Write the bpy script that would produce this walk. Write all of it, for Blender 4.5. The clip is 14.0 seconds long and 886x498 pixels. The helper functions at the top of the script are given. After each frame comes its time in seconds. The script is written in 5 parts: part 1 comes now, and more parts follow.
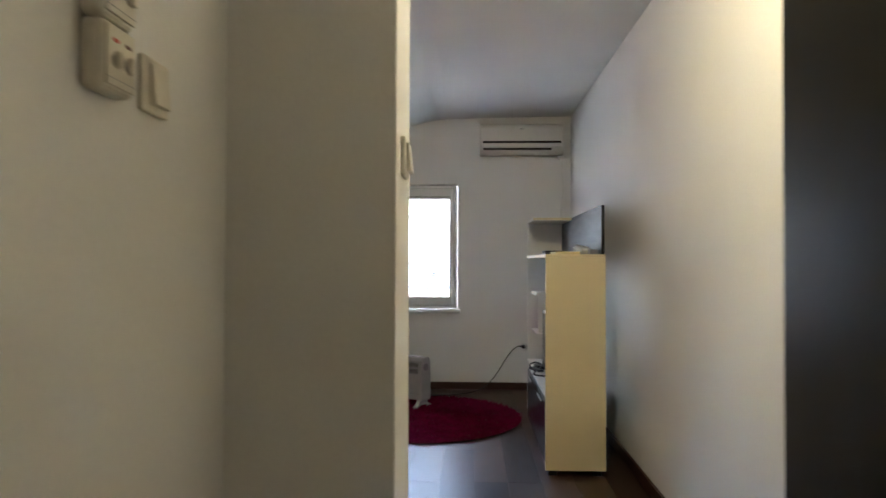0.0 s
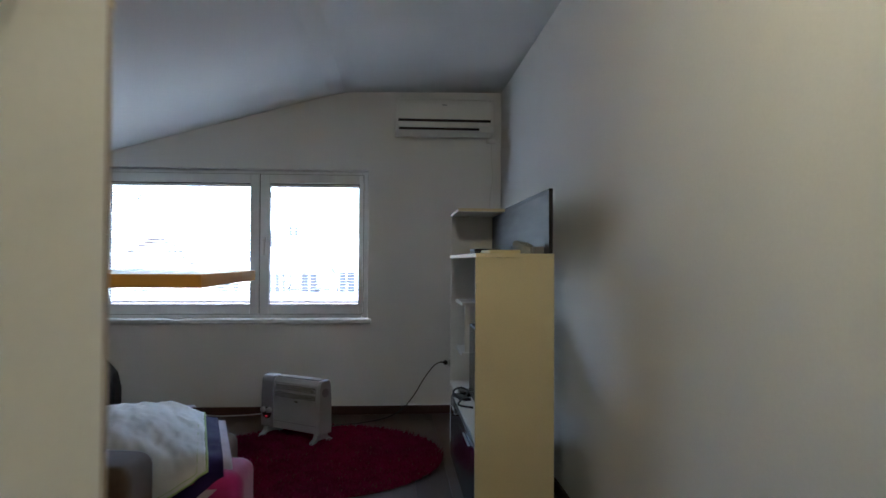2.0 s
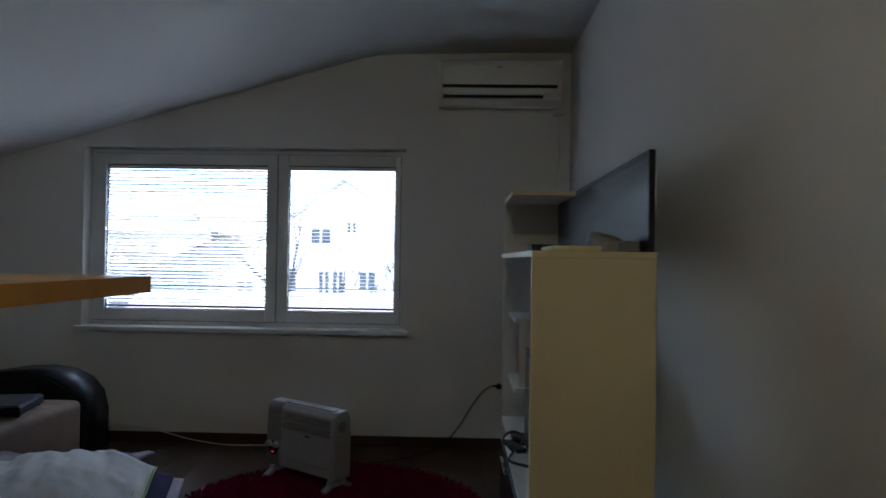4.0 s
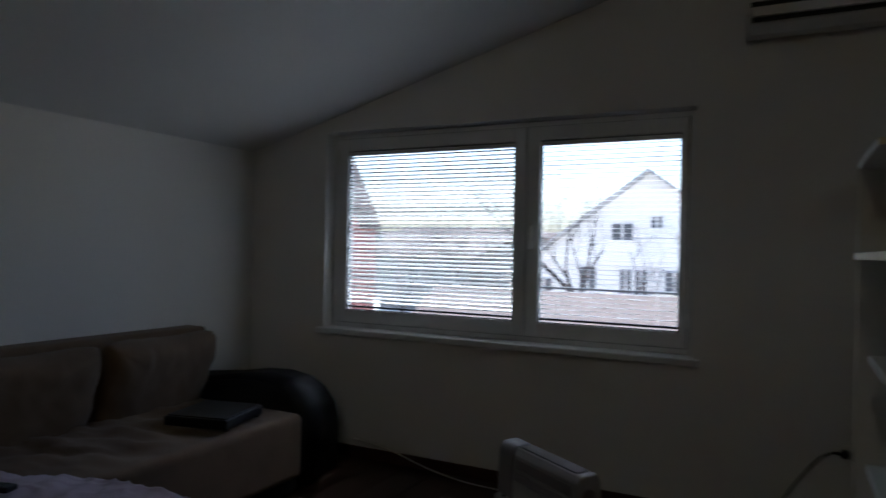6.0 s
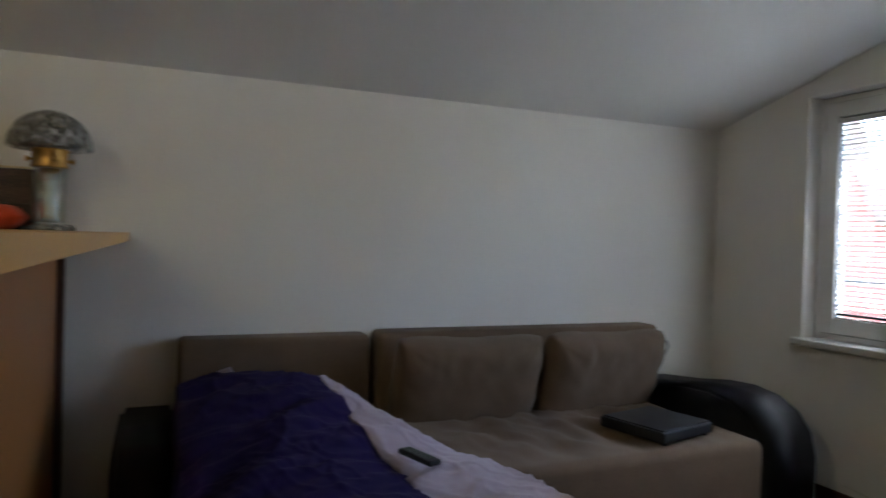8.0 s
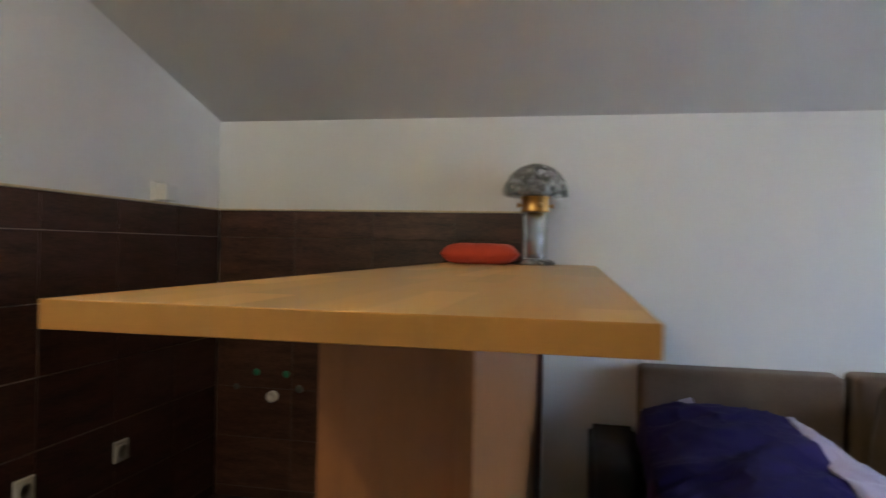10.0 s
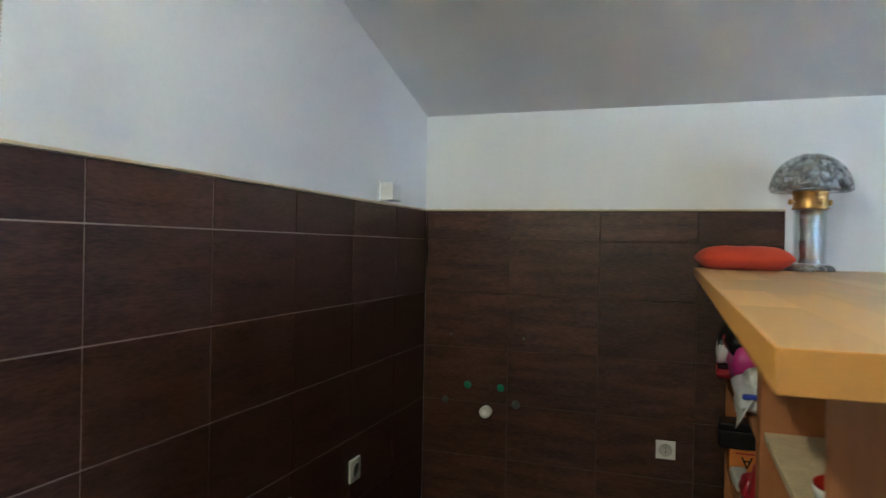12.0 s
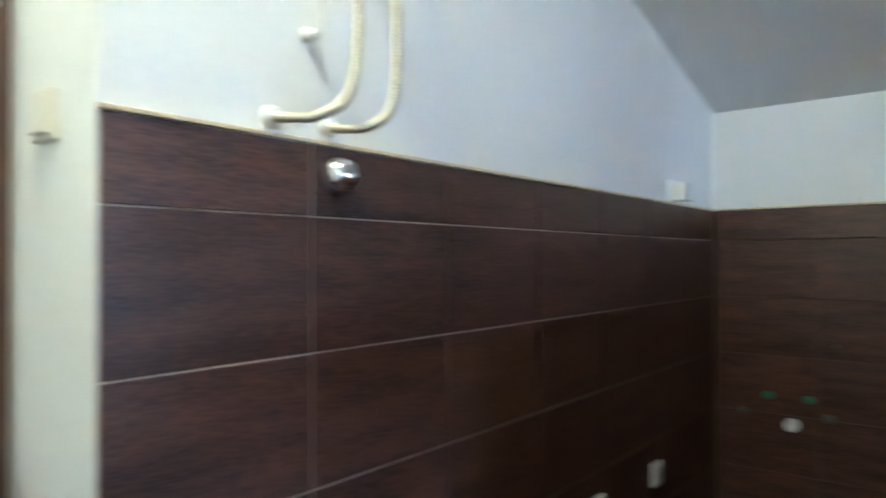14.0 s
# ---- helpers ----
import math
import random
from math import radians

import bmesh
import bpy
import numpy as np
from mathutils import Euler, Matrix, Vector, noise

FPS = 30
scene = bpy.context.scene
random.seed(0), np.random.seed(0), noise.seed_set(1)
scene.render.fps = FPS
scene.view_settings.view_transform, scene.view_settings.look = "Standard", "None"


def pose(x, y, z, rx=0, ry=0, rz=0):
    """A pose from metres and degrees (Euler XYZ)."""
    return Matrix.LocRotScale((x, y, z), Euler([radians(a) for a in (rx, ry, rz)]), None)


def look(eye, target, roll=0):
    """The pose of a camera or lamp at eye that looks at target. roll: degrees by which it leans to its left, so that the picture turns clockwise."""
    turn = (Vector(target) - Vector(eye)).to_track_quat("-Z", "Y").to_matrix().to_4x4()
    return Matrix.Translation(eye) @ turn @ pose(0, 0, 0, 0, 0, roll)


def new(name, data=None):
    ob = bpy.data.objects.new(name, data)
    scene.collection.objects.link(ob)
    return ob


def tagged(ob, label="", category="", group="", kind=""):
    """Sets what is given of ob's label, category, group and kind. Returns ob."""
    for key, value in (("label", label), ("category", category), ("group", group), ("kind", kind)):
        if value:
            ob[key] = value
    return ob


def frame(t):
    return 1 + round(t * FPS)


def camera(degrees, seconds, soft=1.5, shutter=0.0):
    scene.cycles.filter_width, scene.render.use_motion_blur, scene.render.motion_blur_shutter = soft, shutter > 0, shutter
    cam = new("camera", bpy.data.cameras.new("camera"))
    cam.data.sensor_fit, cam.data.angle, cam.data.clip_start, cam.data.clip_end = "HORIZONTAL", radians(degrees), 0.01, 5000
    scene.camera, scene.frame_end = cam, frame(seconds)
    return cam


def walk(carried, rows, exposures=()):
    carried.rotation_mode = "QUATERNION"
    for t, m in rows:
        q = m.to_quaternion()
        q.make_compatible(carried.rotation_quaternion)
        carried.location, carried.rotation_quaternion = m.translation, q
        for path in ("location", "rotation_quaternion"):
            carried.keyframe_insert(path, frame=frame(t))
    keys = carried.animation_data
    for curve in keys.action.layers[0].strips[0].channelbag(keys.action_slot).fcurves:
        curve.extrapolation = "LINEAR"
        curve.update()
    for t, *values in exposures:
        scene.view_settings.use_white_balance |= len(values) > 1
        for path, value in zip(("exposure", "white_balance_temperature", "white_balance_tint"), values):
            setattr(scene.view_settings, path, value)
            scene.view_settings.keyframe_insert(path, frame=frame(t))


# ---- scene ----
cam = camera(66.5, 14.0, shutter=0.6)
PATH = [
    (0, (-0.979, 0.201, 1.25), (-1.059, 2.2, 1.285), 0.2),
    (0.5, (-0.981, 0.437, 1.235), (-0.961, 2.436, 1.27), 0.4),
    (1, (-0.966, 0.674, 1.224), (-0.868, 2.671, 1.262), 0.3),
    (1.5, (-0.937, 0.94, 1.248), (-0.807, 2.935, 1.284), 0.4),
    (2, (-0.9, 1.238, 1.257), (-0.751, 3.232, 1.292), 0.3),
    (2.2, (-0.891, 1.33, 1.262), (-0.738, 3.325, 1.298), 0.4),
    (4.5, (-0.69, 2.588, 1.265), (-0.884, 4.579, 1.29), 0.9),
    (5, (-0.654, 2.9, 1.274), (-1.048, 4.861, 1.291), 0.9),
    (5.5, (-0.683, 3.139, 1.243), (-1.321, 5.034, 1.27), 1.2),
    (6, (-0.694, 3.361, 1.275), (-1.605, 5.141, 1.279), 1.2),
    (6.5, (-0.733, 3.516, 1.272), (-1.935, 5.114, 1.278), 1.2),
    (7, (-0.792, 3.637, 1.254), (-2.297, 4.954, 1.252), 1.6),
    (7.5, (-0.84, 3.745, 1.221), (-2.552, 4.778, 1.209), 1.5),
    (8, (-0.835, 3.789, 1.222), (-2.679, 4.562, 1.197), 1.6),
    (8.5, (-0.761, 3.816, 1.21), (-2.708, 4.273, 1.21), 1.4),
    (9, (-0.717, 3.791, 1.249), (-2.712, 3.93, 1.246), 1.6),
    (9.2, (-0.718, 3.765, 1.261), (-2.718, 3.774, 1.258), 1.5),
    (11.3, (-0.81, 3.157, 1.294), (-2.699, 2.5, 1.28), 1.1),
    (11.5, (-0.836, 3.081, 1.293), (-2.723, 2.419, 1.278), 1.1),
    (12, (-0.851, 2.929, 1.287), (-2.741, 2.275, 1.279), 1.1),
    (12.5, (-0.799, 2.817, 1.274), (-2.694, 2.178, 1.274), 1.0),
    (13, (-0.737, 2.771, 1.25), (-2.634, 2.135, 1.255), 0.8),
    (13.5, (-0.724, 2.783, 1.239), (-2.566, 2.003, 1.249), 0.4),
    (14, (-0.685, 2.761, 1.241), (-2.244, 1.509, 1.27), -0.2),
]
walk(cam, [(t, look(eye, target, roll)) for t, eye, target, roll in PATH],
     exposures=[(0.0, 4.7, 5400, 9), (1.0, 4.45, 5200, 8), (2.2, 3.7, 4950, 6), (4.4, 2.45, 5050, 6), (5.5, 1.75, 5250, 7),
                (6.8, 1.6, 5550, 7), (7.4, 2.5, 5750, 6), (8.4, 3.95, 5600, 7), (9.2, 4.2, 5500, 10),
                (11.4, 5.1, 4750, 3), (13.0, 5.3, 4350, -1), (14.0, 5.45, 4250, 0)])

# ---- world, sun ----
world = bpy.data.worlds.new("sky")
scene.world = world
world.use_nodes = True
wn, wl = world.node_tree.nodes, world.node_tree.links
sky = wn.new("ShaderNodeTexSky")
sky.sky_type, sky.sun_disc = "NISHITA", False
sky.sun_elevation, sky.sun_rotation = radians(65), radians(337)
sky.air_density, sky.dust_density, sky.ozone_density = 1.0, 4.0, 1.0
wl.new(sky.outputs[0], wn["Background"].inputs[0])
wn["Background"].inputs[1].default_value = 0.15

sun_data = bpy.data.lights.new("sun", "SUN")
sun_data.energy, sun_data.angle, sun_data.color = 5.0, radians(14), (1.0, 0.97, 0.93)
sun = new("sun", sun_data)
sun.matrix_world = look((0, 0, 0), (0.165, -0.39, -0.906))

# ---- materials ----
def mat(name, col, rough=0.6, metal=0.0, vary=0.12, scale=6.0, fine=60.0, bump=0.15, dist=0.002, stretch=(1, 1, 1),
        rand=0.0, spec=0.5, emit=0.0, emit_col=None, sheen=0.0, trans=0.0, coat=0.0, clear=0.0):
    """Principled surface with colour variation at two scales, fine relief and optional change from piece to piece."""
    m = bpy.data.materials.new(name)
    m.use_nodes = True
    nt = m.node_tree
    n, l = nt.nodes, nt.links
    b = n["Principled BSDF"]
    tc = n.new("ShaderNodeTexCoord")
    mp = n.new("ShaderNodeMapping")
    mp.inputs["Scale"].default_value = stretch
    l.new(tc.outputs["Object"], mp.inputs[0])
    n1, n2 = n.new("ShaderNodeTexNoise"), n.new("ShaderNodeTexNoise")
    n1.inputs["Scale"].default_value, n1.inputs["Detail"].default_value = scale, 3
    n2.inputs["Scale"].default_value, n2.inputs["Detail"].default_value = fine, 4
    l.new(mp.outputs[0], n1.inputs[0]), l.new(mp.outputs[0], n2.inputs[0])
    add = n.new("ShaderNodeMath")
    add.operation = "ADD"
    l.new(n1.outputs[0], add.inputs[0]), l.new(n2.outputs[0], add.inputs[1])
    val = n.new("ShaderNodeMapRange")
    val.inputs[1].default_value, val.inputs[2].default_value = 0.55, 1.45
    val.inputs[3].default_value, val.inputs[4].default_value = 1 - vary, 1 + vary
    l.new(add.outputs[0], val.inputs[0])
    fac = val.outputs[0]
    if rand:
        oi = n.new("ShaderNodeObjectInfo")
        rr = n.new("ShaderNodeMapRange")
        rr.inputs[3].default_value, rr.inputs[4].default_value = 1 - rand, 1 + rand
        l.new(oi.outputs["Random"], rr.inputs[0])
        mu = n.new("ShaderNodeMath")
        mu.operation = "MULTIPLY"
        l.new(fac, mu.inputs[0]), l.new(rr.outputs[0], mu.inputs[1])
        off = n.new("ShaderNodeVectorMath")
        off.operation = "SCALE"
        off.inputs[0].default_value = (17, 31, 11)
        l.new(oi.outputs["Random"], off.inputs["Scale"])
        l.new(off.outputs[0], mp.inputs["Location"])
        fac = mu.outputs[0]
    mix = n.new("ShaderNodeVectorMath")
    mix.operation = "SCALE"
    mix.inputs[0].default_value = col
    l.new(fac, mix.inputs["Scale"])
    l.new(mix.outputs[0], b.inputs["Base Color"])
    rg = n.new("ShaderNodeMapRange")
    rg.inputs[3].default_value, rg.inputs[4].default_value = max(rough - min(0.08, rough * 0.14), 0.02), min(rough + min(0.08, rough * 0.14), 1)
    l.new(n1.outputs[0], rg.inputs[0]), l.new(rg.outputs[0], b.inputs["Roughness"])
    b.inputs["Metallic"].default_value = metal
    b.inputs["Specular IOR Level"].default_value = spec
    if bump:
        bp = n.new("ShaderNodeBump")
        bp.inputs["Strength"].default_value, bp.inputs["Distance"].default_value = bump, dist
        l.new(n2.outputs[0], bp.inputs["Height"]), l.new(bp.outputs[0], b.inputs["Normal"])
    if emit:
        b.inputs["Emission Color"].default_value = (*(emit_col or col), 1)
        b.inputs["Emission Strength"].default_value = emit
    if sheen:
        b.inputs["Sheen Weight"].default_value = sheen
    if trans:
        b.inputs["Transmission Weight"].default_value = trans
    if clear:
        al = n.new("ShaderNodeMapRange")
        al.inputs[1].default_value, al.inputs[2].default_value = 0.42, 0.62
        al.inputs[3].default_value, al.inputs[4].default_value = 1 - clear, 0.95
        l.new(n2.outputs[0], al.inputs[0]), l.new(al.outputs[0], b.inputs["Alpha"])
    if coat:
        b.inputs["Coat Weight"].default_value, b.inputs["Coat Roughness"].default_value = coat, 0.1
    return m


def pane_mat(name="window_glass"):
    """Clear window pane: lets light straight through and mirrors a little."""
    m = bpy.data.materials.new(name)
    m.use_nodes = True
    n, l = m.node_tree.nodes, m.node_tree.links
    n.remove(n["Principled BSDF"])
    tr, gl, mx, fr = n.new("ShaderNodeBsdfTransparent"), n.new("ShaderNodeBsdfGlossy"), n.new("ShaderNodeMixShader"), n.new("ShaderNodeFresnel")
    tr.inputs[0].default_value = (0.93, 0.95, 0.95, 1)
    gl.inputs["Roughness"].default_value = 0.02
    fr.inputs[0].default_value = 1.45
    mx.inputs[0].default_value = 0.14
    if name == "window_glass":
        l.new(fr.outputs[0], mx.inputs[0])
    l.new(tr.outputs[0], mx.inputs[1]), l.new(gl.outputs[0], mx.inputs[2])
    l.new(mx.outputs[0], n["Material Output"].inputs[0])
    return m


M = {}
M["paint"] = mat("white_wall_paint", (0.78, 0.77, 0.745), 0.85, vary=0.035, scale=1.3, fine=90, bump=0.35, dist=0.0015, spec=0.3)
M["ceiling"] = mat("white_ceiling_paint", (0.72, 0.715, 0.7), 0.9, vary=0.03, scale=1.1, fine=80, bump=0.2, dist=0.001, spec=0.2)
M["plank"] = mat("dark_laminate", (0.05, 0.025, 0.018), 0.4, vary=0.5, scale=9, fine=70, bump=0.06, dist=0.0006, stretch=(6, 0.6, 1), rand=0.5, spec=0.3)
M["screed"] = mat("floor_gap", (0.012, 0.009, 0.007), 0.8)
M["skirting"] = mat("dark_brown_skirting", (0.05, 0.018, 0.013), 0.45, vary=0.3, scale=10, fine=80, stretch=(1, 1, 8), bump=0.08)
M["tile"] = mat("brown_wood_look_tile", (0.06, 0.026, 0.017), 0.36, vary=0.85, scale=3.4, fine=30, bump=0.12, dist=0.0008, stretch=(1.2, 1.2, 7), rand=0.18, spec=0.4)
M["grout"] = mat("beige_grout", (0.42, 0.34, 0.27), 0.9, vary=0.25, scale=5, fine=60)
# the same grout, darkened in colour for the less lit low wall
M["shaded_grout"] = mat("shaded_beige_grout", (0.085, 0.058, 0.045), 0.9, vary=0.25, scale=5, fine=60)
M["trim"] = mat("cream_tile_trim", (0.62, 0.52, 0.33), 0.4, vary=0.15, scale=8)
M["pvc"] = mat("white_window_plastic", (0.74, 0.75, 0.75), 0.35, vary=0.06, scale=5, bump=0.03)
# glazing gaskets, and the shadow lines painted round the sashes
M["rubber_and_shadow"] = mat("dark_gasket_and_shadow_line", (0.03, 0.03, 0.03), 0.7)
M["glass"] = pane_mat()
M["slat"] = mat("grey_white_blind_slat", (0.86, 0.86, 0.86), 0.3, vary=0.05, scale=5, bump=0.02, rand=0.06)
M["cord"] = mat("white_cord", (0.7, 0.69, 0.66), 0.7, bump=0)
M["melamine"] = mat("cream_melamine", (0.72, 0.62, 0.38), 0.42, vary=0.06, scale=3, fine=140, bump=0.06, dist=0.0005)
M["whiteboard"] = mat("white_melamine", (0.74, 0.73, 0.69), 0.4, vary=0.05, scale=3, fine=120, bump=0.05, dist=0.0005)
M["wenge"] = mat("black_brown_wood_foil", (0.016, 0.015, 0.019), 0.45, vary=0.3, scale=6, fine=70, bump=0.12, dist=0.0006, stretch=(6, 0.7, 6), spec=0.3)
M["door_dark"] = mat("black_brown_door_foil", (0.008, 0.0065, 0.0075), 0.36, vary=0.25, scale=5, fine=60, bump=0.1, dist=0.0006, stretch=(8, 8, 0.8), spec=0.3)
M["door_brown"] = mat("brown_door_veneer", (0.13, 0.055, 0.025), 0.4, vary=0.35, scale=6, fine=60, bump=0.1, stretch=(8, 8, 0.8))
BEECH = [mat("beech_stave_%s" % k, c, 0.33, vary=0.07, scale=5, fine=40, bump=0.0, stretch=(0.8, 8, 8)) for k, c in
         (("mid", (0.53, 0.28, 0.055)), ("pale", (0.63, 0.35, 0.085)), ("warm", (0.53, 0.26, 0.045)), ("dull", (0.46, 0.245, 0.05)))]
M["beech_board"] = mat("beech_board", (0.345, 0.14, 0.042), 0.42, vary=0.16, scale=6, fine=60, bump=0.06, dist=0.0005, stretch=(7, 7, 0.8))
M["shelf_stone"] = mat("beige_speckled_shelf", (0.5, 0.4, 0.24), 0.45, vary=0.3, scale=25, fine=160, bump=0.05)
M["ac"] = mat("white_air_conditioner_plastic", (0.74, 0.73, 0.7), 0.38, vary=0.04, scale=4, bump=0.02)
M["dark"] = mat("black_plastic", (0.01, 0.01, 0.012), 0.45, vary=0.2, bump=0.03, spec=0.3)
M["device"] = mat("black_glossy_device", (0.015, 0.015, 0.019), 0.22, vary=0.2, bump=0.02)
M["white_plastic"] = mat("white_plastic", (0.72, 0.71, 0.68), 0.38, vary=0.05, bump=0.02)
M["socket_well"] = mat("grey_white_socket_well", (0.46, 0.44, 0.4), 0.5, vary=0.05, bump=0)
M["ivory"] = mat("ivory_switch_plastic", (0.7, 0.66, 0.56), 0.4, vary=0.05, bump=0.02)
M["heater"] = mat("pale_grey_heater_enamel", (0.38, 0.38, 0.4), 0.42, vary=0.05, scale=5, bump=0.03)
M["heater_panel"] = mat("grey_heater_plastic", (0.23, 0.23, 0.25), 0.4, vary=0.06, bump=0.03)
M["red_lamp"] = mat("red_indicator", (0.8, 0.02, 0.03), 0.3, emit=0.05, emit_col=(1, 0.03, 0.05), bump=0)
M["red_pilot"] = mat("red_pilot_plastic", (0.6, 0.06, 0.05), 0.35, vary=0.1, bump=0)
M["dull_pilot"] = mat("dark_red_pilot_plastic", (0.16, 0.07, 0.06), 0.4, vary=0.1, bump=0)
M["rug"] = mat("crimson_shag", (0.14, 0.0015, 0.034), 0.95, vary=0.6, scale=14, fine=60, bump=0, spec=0.1)
M["rug_base"] = mat("crimson_rug_backing", (0.1, 0.002, 0.012), 0.95, bump=0.3)
M["fabric"] = mat("taupe_sofa_weave", (0.155, 0.107, 0.068), 0.9, vary=0.22, scale=7, fine=240, bump=0.6, dist=0.0015, sheen=0.08, spec=0.2)
M["leather"] = mat("black_leatherette", (0.004, 0.004, 0.007), 0.5, vary=0.2, scale=8, fine=170, bump=0.25, dist=0.0008, spec=0.22)
M["navy"] = mat("navy_purple_cotton", (0.016, 0.007, 0.062), 0.9, vary=0.18, scale=8, fine=220, bump=0.3, dist=0.001, sheen=0.03, spec=0.15)
M["lilac"] = mat("pale_lilac_cotton", (0.4, 0.33, 0.4), 0.85, vary=0.1, scale=8, fine=220, bump=0.3, dist=0.001, sheen=0.2, spec=0.2)
M["duvet"] = mat("white_cotton", (0.66, 0.66, 0.64), 0.85, vary=0.08, scale=6, fine=200, bump=0.3, dist=0.001, sheen=0.2, spec=0.2)
M["piping"] = mat("pale_green_piping", (0.4, 0.5, 0.22), 0.85, vary=0.1)
M["pink"] = mat("magenta_velour", (0.34, 0.02, 0.155), 0.85, vary=0.15, scale=8, fine=200, bump=0.3, sheen=0.35, spec=0.2)
M["brown"] = mat("brown_upholstery", (0.14, 0.105, 0.075), 0.9, vary=0.25, scale=8, fine=220, bump=0.4, sheen=0.2, spec=0.2)
M["orange"] = mat("orange_red_velvet", (0.56, 0.06, 0.015), 0.85, vary=0.2, scale=10, fine=220, bump=0.4, dist=0.001, sheen=0.1, spec=0.25)
M["brass"] = mat("aged_brass", (0.5, 0.3, 0.085), 0.33, metal=1.0, vary=0.2, scale=14, bump=0.06)
M["chrome"] = mat("chrome", (0.75, 0.76, 0.78), 0.1, metal=1.0, vary=0.03, bump=0)
M["silver"] = mat("glass_glint_silver", (0.5, 0.51, 0.52), 0.21, metal=0.9, vary=0.15, scale=30, fine=70, bump=0.8, dist=0.004)
M["hose"] = mat("corrugated_steel_hose", (0.56, 0.51, 0.37), 0.36, metal=0.75, vary=0.1, bump=0.05)
M["tape"] = mat("white_thread_tape", (0.72, 0.71, 0.68), 0.8, vary=0.1, fine=60, bump=0.5)
M["marble_glass"] = mat("smoky_marbled_glass", (0.3, 0.315, 0.32), 0.1, vary=0.45, scale=14, fine=34, bump=0.04, spec=0.7, clear=0.85)
M["clear"] = pane_mat("clear_lamp_glass")
M["green_cap"] = mat("green_plastic_cap", (0.02, 0.2, 0.09), 0.45, vary=0.15)
M["grey_cap"] = mat("dull_grey_cap", (0.085, 0.1, 0.08), 0.6, vary=0.25)
M["opal"] = mat("opal_lamp_glass", (0.9, 0.85, 0.75), 0.4, emit=9.5, emit_col=(1.0, 0.76, 0.41), bump=0, vary=0.0)
M["bag_pink"] = mat("pink_plastic_bag", (0.5, 0.03, 0.25), 0.35, vary=0.2, fine=30, bump=0.4)
M["bag_white"] = mat("white_plastic_bag", (0.68, 0.68, 0.67), 0.34, vary=0.12, fine=24, bump=0.5, dist=0.004)
M["bag_red"] = mat("red_plastic_wrap", (0.32, 0.012, 0.025), 0.34, vary=0.25, fine=30, bump=0.4)
M["blue"] = mat("blue_print", (0.03, 0.05, 0.4), 0.5, vary=0.1)
M["orange_box"] = mat("orange_cardboard", (0.62, 0.2, 0.02), 0.6, vary=0.1)
M["bowl"] = mat("white_ceramic", (0.75, 0.73, 0.7), 0.15, vary=0.04, bump=0)
M["bowl_red"] = mat("red_glaze", (0.5, 0.03, 0.015), 0.15, vary=0.1, bump=0)
M["straw"] = mat("pale_yellow_plastic", (0.66, 0.58, 0.3), 0.4, vary=0.08)
M["clearbag"] = mat("clear_crinkled_plastic", (0.6, 0.6, 0.58), 0.2, vary=0.2, bump=0.4, trans=0.5)
# outdoors
M["ground"] = mat("winter_ground", (0.48, 0.46, 0.42), 0.95, vary=0.4, scale=0.4, fine=4, bump=0.4, dist=0.05)
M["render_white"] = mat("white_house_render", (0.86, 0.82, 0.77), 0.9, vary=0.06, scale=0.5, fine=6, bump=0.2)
M["roof"] = mat("red_roof_tile", (0.085, 0.052, 0.042), 0.8, vary=0.3, scale=1.2, fine=9, bump=0.4, dist=0.03)
M["roof_grey"] = mat("grey_roof_edge", (0.42, 0.4, 0.39), 0.8, vary=0.2)
M["house_pale"] = mat("pale_house_render", (0.22, 0.2, 0.185), 0.9, vary=0.1, scale=0.6)
M["far_window"] = mat("far_window_pane", (0.09, 0.09, 0.095), 0.5, vary=0.1, bump=0)
M["bark"] = mat("grey_brown_bark", (0.06, 0.05, 0.045), 0.95, vary=0.3, scale=6, bump=0.4)
M["red_wall"] = mat("red_brick_wall", (0.3, 0.12, 0.1), 0.9, vary=0.25, scale=3, fine=14, bump=0.3)
M["wire"] = mat("black_cable", (0.02, 0.02, 0.022), 0.6, bump=0)
M["bush"] = mat("bare_twigs", (0.16, 0.13, 0.1), 0.95, vary=0.3)


# ---- mesh helpers ----
def link(name, me, material, parent=None, smooth=False):
    if isinstance(me, bmesh.types.BMesh):
        bm, me = me, bpy.data.meshes.new(name)
        bm.to_mesh(me)
        bm.free()
    if material:
        me.materials.append(material)
    if smooth:
        me.shade_smooth()
    ob = new(name, me)
    if parent:
        ob.parent = parent
    return ob


def empty(name, x=0, y=0, z=0):
    ob = new(name)
    ob.location = (x, y, z)
    ob.empty_display_size = 0.1
    return ob


def bm_box(x0, x1, y0, y1, z0, z1, bevel=0.0, seg=2, bm=None):
    own = bmesh.new()
    bmesh.ops.create_cube(own, size=1.0)
    for v in own.verts:
        v.co = Vector(((x0 + x1) / 2 + v.co.x * (x1 - x0), (y0 + y1) / 2 + v.co.y * (y1 - y0), (z0 + z1) / 2 + v.co.z * (z1 - z0)))
    if bevel:
        bmesh.ops.bevel(own, geom=own.edges[:], offset=bevel, segments=seg, affect="EDGES", profile=0.5)
    if bm is None:
        return own
    me = bpy.data.meshes.new("tmp")
    own.to_mesh(me)
    own.free()
    bm.from_mesh(me)
    bpy.data.meshes.remove(me)
    return bm


